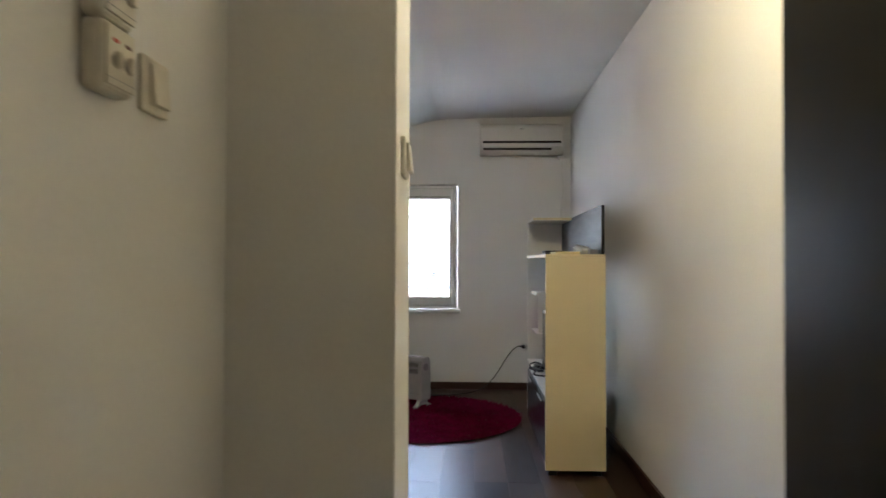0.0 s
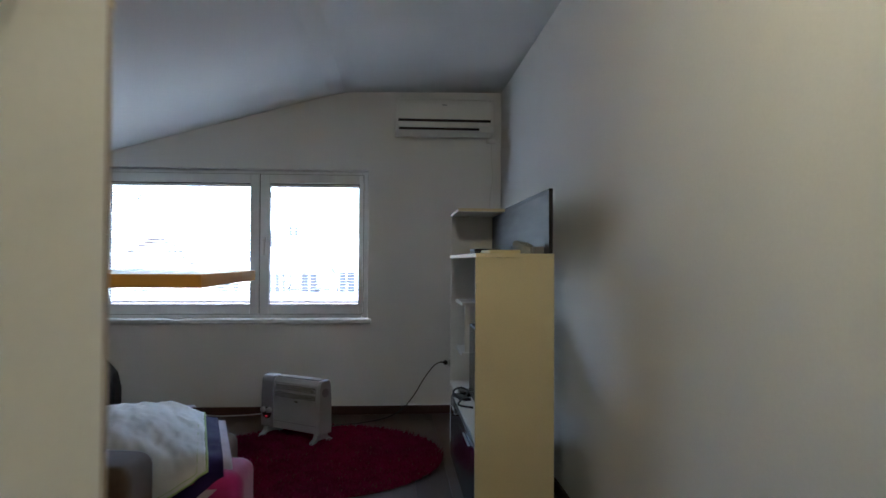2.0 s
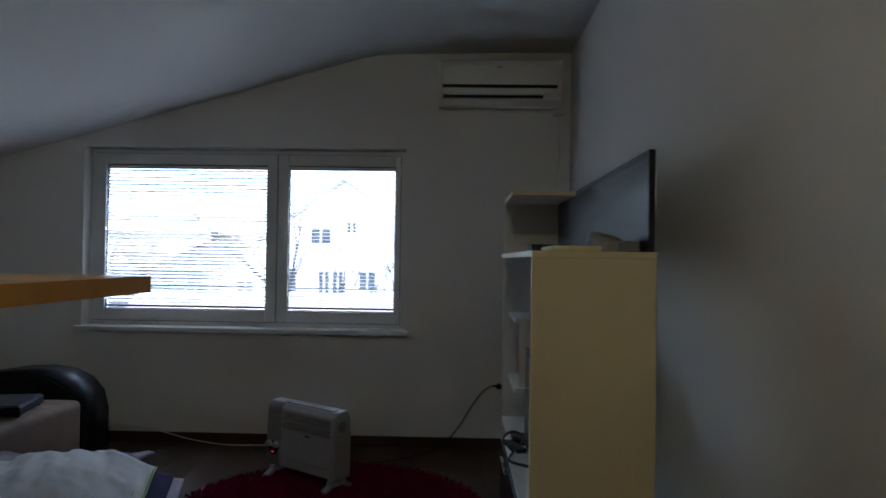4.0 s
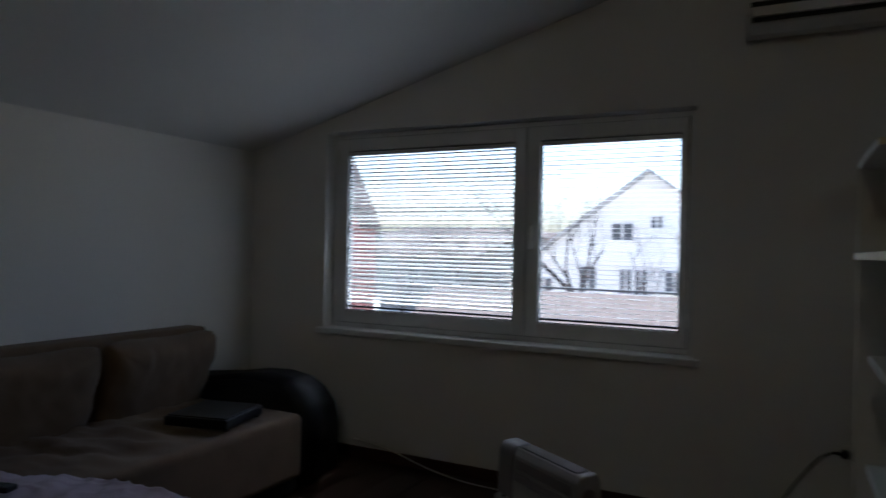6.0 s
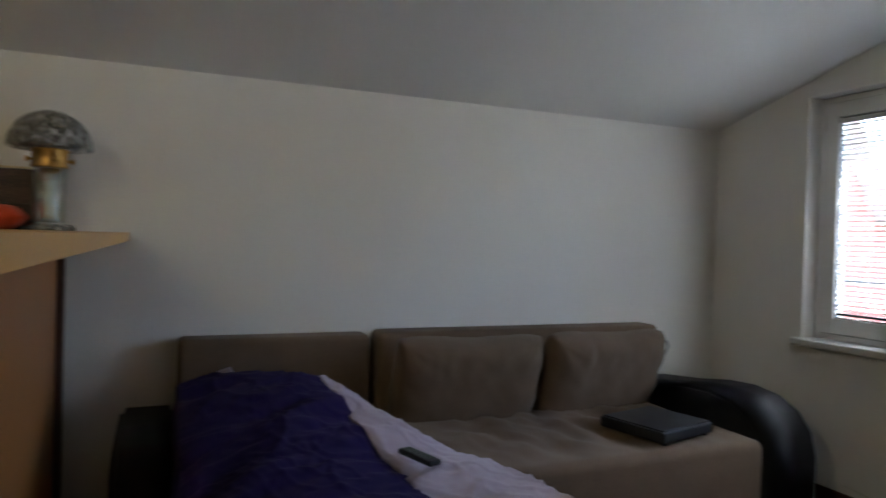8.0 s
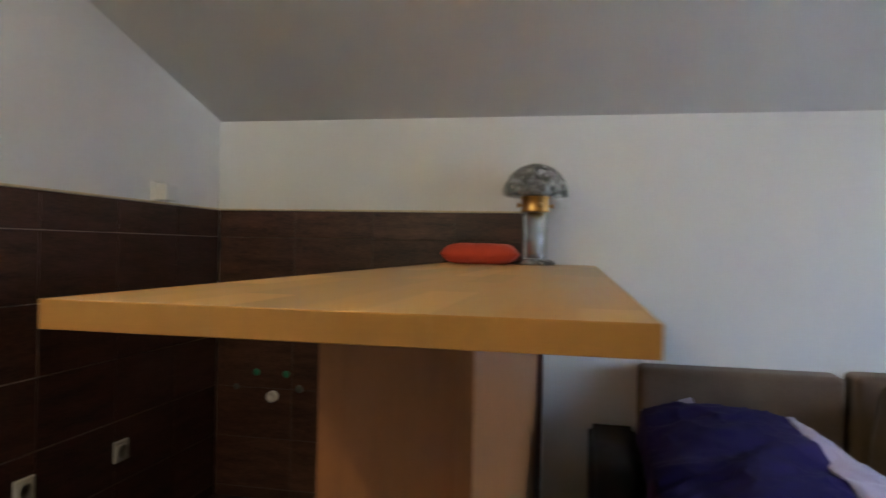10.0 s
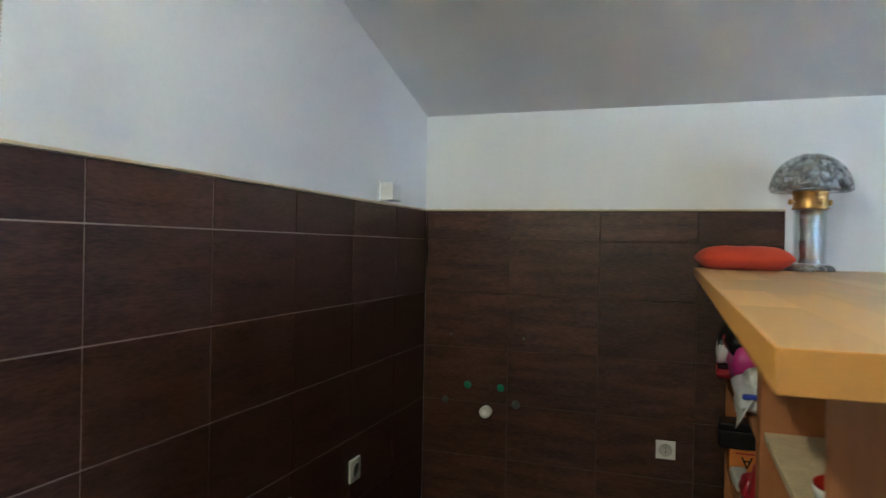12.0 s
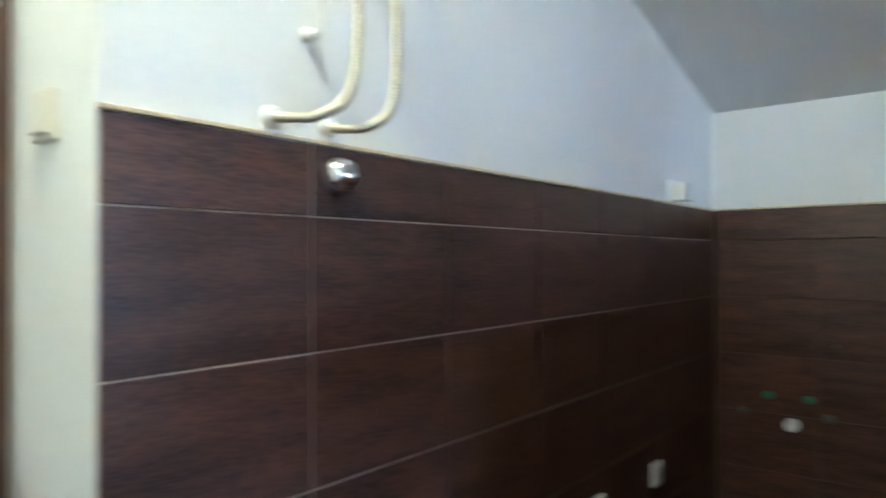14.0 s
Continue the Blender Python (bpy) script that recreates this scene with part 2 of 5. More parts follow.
def box(parent, name, material, x0, x1, y0, y1, z0, z1, bevel=0.002, label="", seg=2):
    """A box with softened edges in world metres under an unturned parent."""
    o = parent.location if parent else Vector((0, 0, 0))
    ob = link(name, bm_box(x0 - o.x, x1 - o.x, y0 - o.y, y1 - o.y, z0 - o.z, z1 - o.z, bevel, seg), material, parent)
    return tagged(ob, label) if label else ob


def lathe(profile, seg=32, centre=(0, 0, 0), axis="z", caps=True):
    bm = bmesh.new()
    rings = []
    for r, h in profile:
        ring = []
        for i in range(seg):
            a = 2 * math.pi * i / seg
            p = {"z": (r * math.cos(a), r * math.sin(a), h), "x": (h, r * math.cos(a), r * math.sin(a)), "y": (r * math.sin(a), h, r * math.cos(a))}[axis]
            ring.append(bm.verts.new(Vector(p) + Vector(centre)))
        rings.append(ring)
    for a, b in zip(rings, rings[1:]):
        for i in range(seg):
            bm.faces.new((a[i], a[(i + 1) % seg], b[(i + 1) % seg], b[i]))
    if caps:
        bm.faces.new(rings[0][::-1])
        bm.faces.new(rings[-1])
    bmesh.ops.remove_doubles(bm, verts=bm.verts, dist=1e-5)
    bmesh.ops.recalc_face_normals(bm, faces=bm.faces)
    return bm


def smooth_path(points, n=8):
    pts = [Vector(p) for p in points]
    out = []
    for i in range(len(pts) - 1):
        p0, p1, p2, p3 = pts[max(i - 1, 0)], pts[i], pts[i + 1], pts[min(i + 2, len(pts) - 1)]
        for k in range(n):
            t = k / n
            out.append(0.5 * ((2 * p1) + (p2 - p0) * t + (2 * p0 - 5 * p1 + 4 * p2 - p3) * t * t + (3 * p1 - p0 - 3 * p2 + p3) * t ** 3))
    return out + [pts[-1]]


def sweep(points, radius, seg=8, bm=None):
    """A tube along points; radius is a number or one number a point."""
    bm = bm or bmesh.new()
    pts = [Vector(p) for p in points]
    side, rings = None, []
    for i, p in enumerate(pts):
        d = (pts[min(i + 1, len(pts) - 1)] - pts[max(i - 1, 0)]).normalized()
        if side is None:
            side = d.orthogonal().normalized()
        side = (side - d * side.dot(d)).normalized()
        up = d.cross(side)
        r = radius[i] if isinstance(radius, (list, tuple)) else radius
        rings.append([bm.verts.new(p + (side * math.cos(2 * math.pi * k / seg) + up * math.sin(2 * math.pi * k / seg)) * r) for k in range(seg)])
    for a, b in zip(rings, rings[1:]):
        for i in range(seg):
            bm.faces.new((a[i], a[(i + 1) % seg], b[(i + 1) % seg], b[i]))
    bm.faces.new(rings[0][::-1])
    bm.faces.new(rings[-1])
    return bm


def prism(profile, axis, a0, a1, bevel=0.0):
    """A closed outline pushed along an axis: outline (x, z) along y, or (y, z) along x."""
    bm = bmesh.new()
    put = (lambda p, a: (p[0], a, p[1])) if axis == "y" else (lambda p, a: (a, p[0], p[1]))
    r0 = [bm.verts.new(put(p, a0)) for p in profile]
    r1 = [bm.verts.new(put(p, a1)) for p in profile]
    k = len(profile)
    for i in range(k):
        bm.faces.new((r0[i], r0[(i + 1) % k], r1[(i + 1) % k], r1[i]))
    bm.faces.new(r0[::-1]), bm.faces.new(r1)
    bmesh.ops.recalc_face_normals(bm, faces=bm.faces)
    if bevel:
        bmesh.ops.bevel(bm, geom=bm.edges[:], offset=bevel, segments=2, affect="EDGES", profile=0.5)
    return bm


def pillow(sx, sy, sz, wrinkle=0.006, n=22, seed=0.0, corner=0.35, soft=0.38, pulls=0.0):
    """A stuffed cushion lying in x and y, thickest in the middle, with pinched corners and creases."""
    bm = bmesh.new()
    grids = []
    for s in (1, -1):
        g = []
        for i in range(n + 1):
            row = []
            for j in range(n + 1):
                u, v = -1 + 2 * i / n, -1 + 2 * j / n
                e = max((1 - u ** 6) * (1 - v ** 6), 0) ** soft
                pinch = 1 - corner * 0.07 * (u * u * v * v)
                bow = max(corner, 0) * (0.05 * ((1 - u * u) + (1 - v * v)) - 0.05)
                p = Vector((u * sx / 2 * (pinch + bow * abs(u)), v * sy / 2 * (pinch + bow * abs(v)), s * sz / 2 * e))
                w = noise.noise(Vector((p.x * 7 + seed, p.y * 7, s * 3))) + 0.45 * noise.noise(Vector((p.x * 12 + p.y * 14, p.y * 9 - p.x * 6 + seed, s * 5)))
                # pulled creases running in from the corners
                w += 0.5 * math.sin(9 * math.atan2(v - 0.9, u - 0.95) + seed) * math.exp(-2.2 * ((u - 1) ** 2 + (v - 1) ** 2)) + 0.5 * math.sin(9 * math.atan2(v + 0.9, u - 0.95) + seed) * math.exp(-2.2 * ((u - 1) ** 2 + (v + 1) ** 2))
                p.z += wrinkle * w * e * s
                if pulls:
                    # short folds running in from the two seams, and a sagging top edge
                    run = math.sin(v * 13 + 2.2 * noise.noise(Vector((v * 3, seed, u)))) * noise.noise(Vector((v * 4 + seed, 1.7, 0)))
                    p.z += s * e * pulls * (run * math.exp(-((1 - u) / 0.55) ** 2) * 1.6 + 0.7 * math.sin(u * 9 + v * 4) * math.exp(-((1 - abs(v)) / 0.3) ** 2))
                    p.x -= 0.022 * max(u, 0) * (1 - v * v) * (0.7 + 0.3 * math.sin(3 * v + seed))
                row.append(bm.verts.new(p))
            g.append(row)
        grids.append(g)
    for s, g in zip((1, -1), grids):
        for i in range(n):
            for j in range(n):
                f = (g[i][j], g[i + 1][j], g[i + 1][j + 1], g[i][j + 1])
                bm.faces.new(f if s > 0 else f[::-1])
    bmesh.ops.remove_doubles(bm, verts=bm.verts, dist=1e-4)
    return bm


def soft_box(x0, x1, y0, y1, z0, z1, r, bulge=0.0, seed=0.0, wrinkle=0.0, cuts=14):
    """An upholstered block: rounded edges, slightly domed top, light creases."""
    bm = bm_box(x0, x1, y0, y1, z0, z1)
    bmesh.ops.bevel(bm, geom=bm.edges[:], offset=r, segments=4, affect="EDGES", profile=0.5)
    if bulge or wrinkle:
        big = [e for e in bm.edges if e.calc_length() > 0.12]
        bmesh.ops.subdivide_edges(bm, edges=big, cuts=cuts, use_grid_fill=True)
        cx, cy, hx, hy = (x0 + x1) / 2, (y0 + y1) / 2, (x1 - x0) / 2, (y1 - y0) / 2
        for v in bm.verts:
            if v.co.z > z1 - 0.004:
                k = max(1 - ((v.co.x - cx) / hx) ** 2, 0) * max(1 - ((v.co.y - cy) / hy) ** 4, 0)
                v.co.z += bulge * k + wrinkle * k * (noise.noise(Vector((v.co.x * 5 + seed, v.co.y * 11, seed))) - 0.75 * abs(noise.noise(Vector((v.co.x * 3.2 + v.co.y * 2.5, v.co.y * 13 - v.co.x * 6, seed + 4)))))
    return bm


def sheet(parent, name, material, nx, ny, place, thick=0.006, label=""):
    """Cloth: place(u, v) gives each point; a Solidify modifier gives it thickness."""
    bm = bmesh.new()
    g = [[bm.verts.new(place(i / nx, j / ny)) for j in range(ny + 1)] for i in range(nx + 1)]
    for i in range(nx):
        for j in range(ny):
            bm.faces.new((g[i][j], g[i + 1][j], g[i + 1][j + 1], g[i][j + 1]))
    bmesh.ops.recalc_face_normals(bm, faces=bm.faces)
    ob = link(name, bm, material, parent, smooth=True)
    mod = ob.modifiers.new("thickness", "SOLIDIFY")
    mod.thickness, mod.offset = thick, 0
    return tagged(ob, label) if label else ob


# ---- the plan ----
LEFT, FAR, TILED, NEAR = -3.902, 6.82, 1.79, 1.50      # low wall, window wall, tiled wall, its hall side
STUB, HALL, BACK = -1.122, -1.456, -0.75                  # end of the tiled wall, hall's side wall, wall behind the entrance
WIN_X0, WIN_X1, WIN_Z0, WIN_Z1 = -3.30, -1.10, 0.775, 2.0
CEIL = ((0.2, 2.668), (-0.6, 2.655), (-1.2, 2.645), (-1.30, 2.636), (-1.42, 2.612), (-3.902, 1.909), (-4.15, 1.835))

def structure(ob, label, category=""):
    return tagged(ob, label, category, kind="structure")

# walls
def wall(name, bm, label):
    return structure(link(name, bm, M["paint"]), label, "wall")

wall("wall_east", bm_box(0, 0.15, BACK - 0.15, FAR + 0.25, 0, 2.9), "white painted plaster wall along the passage")
wall("wall_west", bm_box(LEFT - 0.15, LEFT, NEAR, FAR + 0.25, 0, 2.3), "low white painted wall under the sloping ceiling")
wall("wall_south", bm_box(HALL - 0.12, 0, BACK - 0.15, BACK, 0, 2.9), "white painted wall behind the entrance")
DOOR_Y0, DOOR_Y1, DOOR_H = -0.45, 0.40, 2.03
bm = bm_box(HALL - 0.12, HALL, BACK, DOOR_Y0, 0, 2.9)
bm_box(HALL - 0.12, HALL, DOOR_Y1, NEAR, 0, 2.9, bm=bm)
bm_box(HALL - 0.12, HALL, DOOR_Y0, DOOR_Y1, DOOR_H, 2.9, bm=bm)
wall("wall_hall", bm, "cream lit painted hall wall")
wall_k = wall("wall_kitchen", bm_box(LEFT, STUB, NEAR, TILED - 0.008, 0, 2.9, 0.004), "painted partition wall, brown tiles on its kitchen side")
bm = bm_box(LEFT, WIN_X0, FAR, FAR + 0.25, 0, 2.9)
bm_box(WIN_X1, 0, FAR, FAR + 0.25, 0, 2.9, bm=bm)
bm_box(WIN_X0, WIN_X1, FAR, FAR + 0.25, 0, WIN_Z0, bm=bm)
bm_box(WIN_X0, WIN_X1, FAR, FAR + 0.25, WIN_Z1, 2.9, bm=bm)
wall("wall_north", bm, "white painted gable wall with a wide window")

outline = list(CEIL) + [(x, z + 0.2) for x, z in reversed(CEIL)]
structure(link("ceiling", prism(outline, "y", BACK - 0.15, FAR + 0.25), M["ceiling"]), "white painted ceiling, flat and then sloping down", "ceiling")

floor = structure(link("floor", bm_box(LEFT - 0.15, 0.15, BACK - 0.15, FAR + 0.25, -0.2, -0.006), M["screed"]), "dark brown laminate plank floor", "floor")

# skirting
bm = bm_box(-0.016, 0, 2.0, FAR - 0.016, 0, 0.07, 0.003)
structure(link("baseboard", bm, M["skirting"]), "dark brown wooden skirting board", "skirting")
structure(link("baseboard", bm_box(LEFT, 0, FAR - 0.016, FAR, 0, 0.07, 0.003), M["skirting"]), "dark brown wooden skirting board", "skirting")
structure(link("baseboard", bm_box(LEFT, LEFT + 0.016, 3.45, FAR - 0.016, 0, 0.07, 0.003), M["skirting"]), "dark brown wooden skirting board", "skirting")

# ---- the window ----
def window():
    y0, y1 = FAR + 0.085, FAR + 0.15
    w = empty("window_1", (WIN_X0 + WIN_X1) / 2, y0, WIN_Z0)
    structure(w, "white plastic double casement window with lowered blinds", "window")
    def bar(name, *c):
        return box(w, name, M["pvc"], *c, bevel=0.004)
    # outer frame
    fx0, fx1, fz0, fz1, sp = WIN_X0 + 0.004, WIN_X1 - 0.004, WIN_Z0 + 0.004, WIN_Z1 - 0.004, -1.990
    bar("frame", fx0, fx0 + 0.045, y0, y1, fz0, fz1), bar("frame", fx1 - 0.045, fx1, y0, y1, fz0, fz1)
    bar("frame", fx0 + 0.045, fx1 - 0.045, y0, y1, fz0, fz0 + 0.04), bar("frame", fx0 + 0.045, fx1 - 0.045, y0, y1, fz1 - 0.04, fz1)
    # two sashes, proud of the frame
    for a, b, in ((fx0 + 0.038, sp - 0.003), (sp + 0.003, fx1 - 0.038)):
        s0, s1, t0, t1 = y0 - 0.016, y1 - 0.02, fz0 + 0.032, fz1 - 0.032
        g0, g1 = a + 0.075, b - (0.072 if b < -1.5 else 0.036)
        h0, h1 = t0 + 0.078, t1 - 0.075
        bar("sash", a, g0, s0, s1, t0, t1), bar("sash", g1, b, s0, s1, t0, t1)
        bar("sash", g0, g1, s0, s1, t0, h0), bar("sash", g0, g1, s0, s1, h1, t1)
        for c in ((g0, g0 + 0.006, h0, h1), (g1 - 0.006, g1, h0, h1), (g0 + 0.006, g1 - 0.006, h0, h0 + 0.006), (g0 + 0.006, g1 - 0.006, h1 - 0.006, h1)):
            box(w, "gasket_and_shadow_line", M["rubber_and_shadow"], c[0], c[1], s0 + 0.022, s0 + 0.03, c[2], c[3], 0)
        # dark outer strips paint in the shadow line between sash and frame
        for c in ((a - 0.003, a, t0, t1), (b, b + 0.003, t0, t1), (a, b, t0 - 0.003, t0), (a, b, t1, t1 + 0.003)):
            box(w, "gasket_and_shadow_line", M["rubber_and_shadow"], c[0], c[1], y0 - 0.002, y0 + 0.004, c[2], c[3], 0)
        p = box(w, "pane", M["glass"], g0 - 0.01, g1 + 0.01, s0 + 0.034, s0 + 0.038, h0 - 0.01, h1 + 0.01, 0)
        p.visible_shadow = False
    # handle on the right sash
    hx = sp + 0.035
    box(w, "handle", M["white_plastic"], hx - 0.014, hx + 0.014, y0 - 0.028, y0 - 0.016, 1.36, 1.44, 0.004)
    box(w, "handle", M["white_plastic"], hx - 0.01, hx + 0.01, y0 - 0.052, y0 - 0.034, 1.29, 1.42, 0.006)
    box(w, "handle", M["white_plastic"], hx - 0.008, hx + 0.008, y0 - 0.036, y0 - 0.026, 1.39, 1.41, 0.002)
    # hinges
    for z in (WIN_Z0 + 0.14, WIN_Z1 - 0.17):
        for x in (fx0 + 0.036, fx1 - 0.036):
            ob = link("hinge", lathe([(0.008, 0), (0.008, 0.07)], 10, (x - w.location.x, y0 - 0.018 - w.location.y, z - w.location.z)), M["white_plastic"], w)
    return w

window()
sill = structure(link("window_sill", bm_box(WIN_X0 - 0.04, WIN_X1 + 0.03, FAR - 0.035, FAR + 0.085, WIN_Z0 - 0.035, WIN_Z0 + 0.003, 0.008, 3), M["pvc"]), "white rounded window sill board", "sill")
structure(link("window_sill", bm_box(WIN_X0 - 0.02, WIN_X1 + 0.02, FAR + 0.155, FAR + 0.33, WIN_Z0 - 0.03, WIN_Z0 - 0.002, 0.004), M["roof_grey"]), "grey metal outer sill", "sill")


def blind(name_x0, name_x1, z0, z1, tilt, label):
    """A venetian blind hung right before a pane: head rail, slats, bottom rail, ladder cords."""
    x0, x1, y = name_x0, name_x1, FAR + 0.088
    b = empty("venetian_blind", (x0 + x1) / 2, y, z1)
    tagged(b, label, "blind", group="blinds on the window")
    box(b, "head_rail", M["pvc"], x0, x1, y - 0.014, y + 0.012, z1 - 0.022, z1, 0.002)
    box(b, "bottom_rail", M["dark"], x0, x1, y - 0.008, y + 0.008, z0, z0 + 0.012, 0.002)
    # one curved slat, shared
    bm = bmesh.new()
    half, k = (x1 - x0) / 2, 5
    rows = []
    for s in range(k):
        a = -1 + 2 * s / (k - 1)
        rows.append([bm.verts.new((x, 0.0125 * a, 0.0022 * (1 - a * a))) for x in (-half, half)])
    for r0, r1 in zip(rows, rows[1:]):
        bm.faces.new((r0[0], r0[1], r1[1], r1[0]))
    bmesh.ops.solidify(bm, geom=bm.faces[:], thickness=0.0006)
    me = bpy.data.meshes.new("slat")
    bm.to_mesh(me)
    bm.free()
    me.materials.append(M["slat"])
    z, i = z1 - 0.034, 0
    while z > z0 + 0.02:
        s = new("slat", me)
        s.parent = b
        s.matrix_basis = pose(random.uniform(-0.0015, 0.0015), 0, z - z1, tilt + random.uniform(-2.5, 2.5), 0, 0)
        z -= 0.0245
        i += 1
    for f in (0.14, 0.86):
        x = x0 + (x1 - x0) * f
        for dy in (-0.013, 0.013):
            box(b, "cord", M["cord"], x - 0.0006, x + 0.0006, y + dy - 0.0006, y + dy + 0.0006, z0 + 0.01, z1 - 0.02, 0)
    return b

blind(-3.178, -2.062, 0.905, 1.882, 29, "white slatted venetian blind, slats half closed")
blind(-1.908, -1.182, 0.905, 1.882, 0, "white slatted venetian blind with open slats")

# ---- hall ----
def door_in_hall():
    d = structure(empty("door_1", HALL, (DOOR_Y0 + DOOR_Y1) / 2, 0), "closed brown veneered hall door in its frame", "door")
    x0, x1 = HALL - 0.12, HALL + 0.012
    box(d, "frame", M["door_brown"], x0, x1, DOOR_Y0, DOOR_Y0 + 0.04, 0, DOOR_H - 0.04)
    box(d, "frame", M["door_brown"], x0, x1, DOOR_Y1 - 0.04, DOOR_Y1, 0, DOOR_H - 0.04)
    box(d, "frame", M["door_brown"], x0, x1, DOOR_Y0, DOOR_Y1, DOOR_H - 0.04, DOOR_H)
    box(d, "leaf", M["door_brown"], HALL - 0.045, HALL - 0.005, DOOR_Y0 + 0.043, DOOR_Y1 - 0.043, 0.008, DOOR_H - 0.043, 0.003)
    box(d, "casing", M["door_brown"], HALL, HALL + 0.014, DOOR_Y1 + 0.001, DOOR_Y1 + 0.065, 0, DOOR_H + 0.06, 0.004)
    box(d, "casing", M["door_brown"], HALL, HALL + 0.014, DOOR_Y0 - 0.065, DOOR_Y0 - 0.001, 0, DOOR_H + 0.06, 0.004)

door_in_hall()

def open_door():
    x, y0, y1 = -0.785, -0.20, 0.63
    d = tagged(empty("open_door", x, y0, 0), "black-brown door leaf standing open in the hall", "door")
    box(d, "leaf", M["door_dark"], x, x + 0.04, y0, y1, 0.008, 2.03, 0.003)
    for s, a in ((-1, x), (1, x + 0.04)):
        o = d.location
        link("handle", lathe([(0.024, 0), (0.024, 0.006 * s), (0.01, 0.008 * s), (0.01, 0.045 * s)], 20, (a - o.x, y0 + 0.05 - o.y, 1.02), "x"), M["chrome"], d, True)
        link("handle", sweep([(a + 0.045 * s - o.x, y0 + 0.045 - o.y, 1.02), (a + 0.045 * s - o.x, y0 + 0.17 - o.y, 1.02)], 0.009, 12), M["chrome"], d, True)
    for z in (0.25, 1.0, 1.8):
        link("hinge", lathe([(0.008, z), (0.008, z + 0.09)], 12, (0.048, 0.0, 0)), M["chrome"], d)

open_door()

def wall_switch(name, x, y, z, label, face="x", plates=1):
    """A flush rocker switch: bevelled plate, inner frame, tilted rocker. It faces +x."""
    s = tagged(empty(name, x, y, z), label, "switch")
    box(s, "plate", M["ivory"], x, x + 0.010, y - 0.041, y + 0.041, z - 0.041, z + 0.041, 0.004, seg=3)
    bm = bm_box(0.010, 0.016, -0.024, 0.024, -0.03, 0.03, 0.002)
    for v in bm.verts:
        if v.co.x > 0.012:
            v.co.x += 0.006 * (0.5 - v.co.z / 0.06)
    link("rocker", bm, M["ivory"], s)
    return s

wall_switch("light_switch", HALL, 1.186, 1.506, "ivory plastic light switch on the hall wall")
wall_switch("light_switch", STUB, 1.62, 1.466, "ivory plastic light switch on the end of the partition wall")

def switch_box():
    x, y, z = HALL, 1.04, 1.46
    s = tagged(empty("boiler_switch", x, y, z), "stacked ivory switch boxes with red pilot lights", "switch")
    for k in range(2):
        z0 = k * 0.09
        link("case", bm_box(0, 0.03, -0.04, 0.04, z0, z0 + 0.0885, 0.009, 3), M["ivory"], s)
        link("cover", bm_box(0.0295, 0.033, -0.034, 0.034, z0 + 0.007, z0 + 0.082, 0.0015), M["ivory"], s)
        link("seam", bm_box(0.0325, 0.0334, -0.034, 0.034, z0 + 0.0155, z0 + 0.0165), M["socket_well"], s)
        for dy in (-0.014, 0.016):
            bm = bm_box(0.033, 0.043, dy - 0.004, dy + 0.004, z0 + 0.028, z0 + 0.05, 0.002)
            link("toggle", bm, M["ivory"], s)
            link("collar", lathe([(0.0, 0.033), (0.0085, 0.033), (0.0075, 0.036), (0.0, 0.036)], 16, (0, dy, z0 + 0.039), "x"), M["socket_well"], s, True)
            link("pilot_light", bm_box(0.0325, 0.0345, dy - 0.006, dy + 0.006, z0 + 0.062, z0 + 0.067, 0.001), M["red_pilot"] if dy < 0 else M["dull_pilot"], s)
    return s

switch_box()

def ceiling_lamp(x, y):
    c = tagged(empty("ceiling_lamp", x, y, 2.648), "lit opal glass ceiling lamp on a white base", "lamp")
    link("base", lathe([(0.0, 0.004), (0.065, 0.004), (0.065, -0.012), (0.05, -0.02), (0.0, -0.02)], 32), M["white_plastic"], c, True)
    link("shade", lathe([(0.045, -0.022), (0.064, -0.045), (0.07, -0.08), (0.062, -0.118), (0.036, -0.144), (0.0, -0.15)], 32), M["opal"], c, True)

ceiling_lamp(-0.86, 2.08)

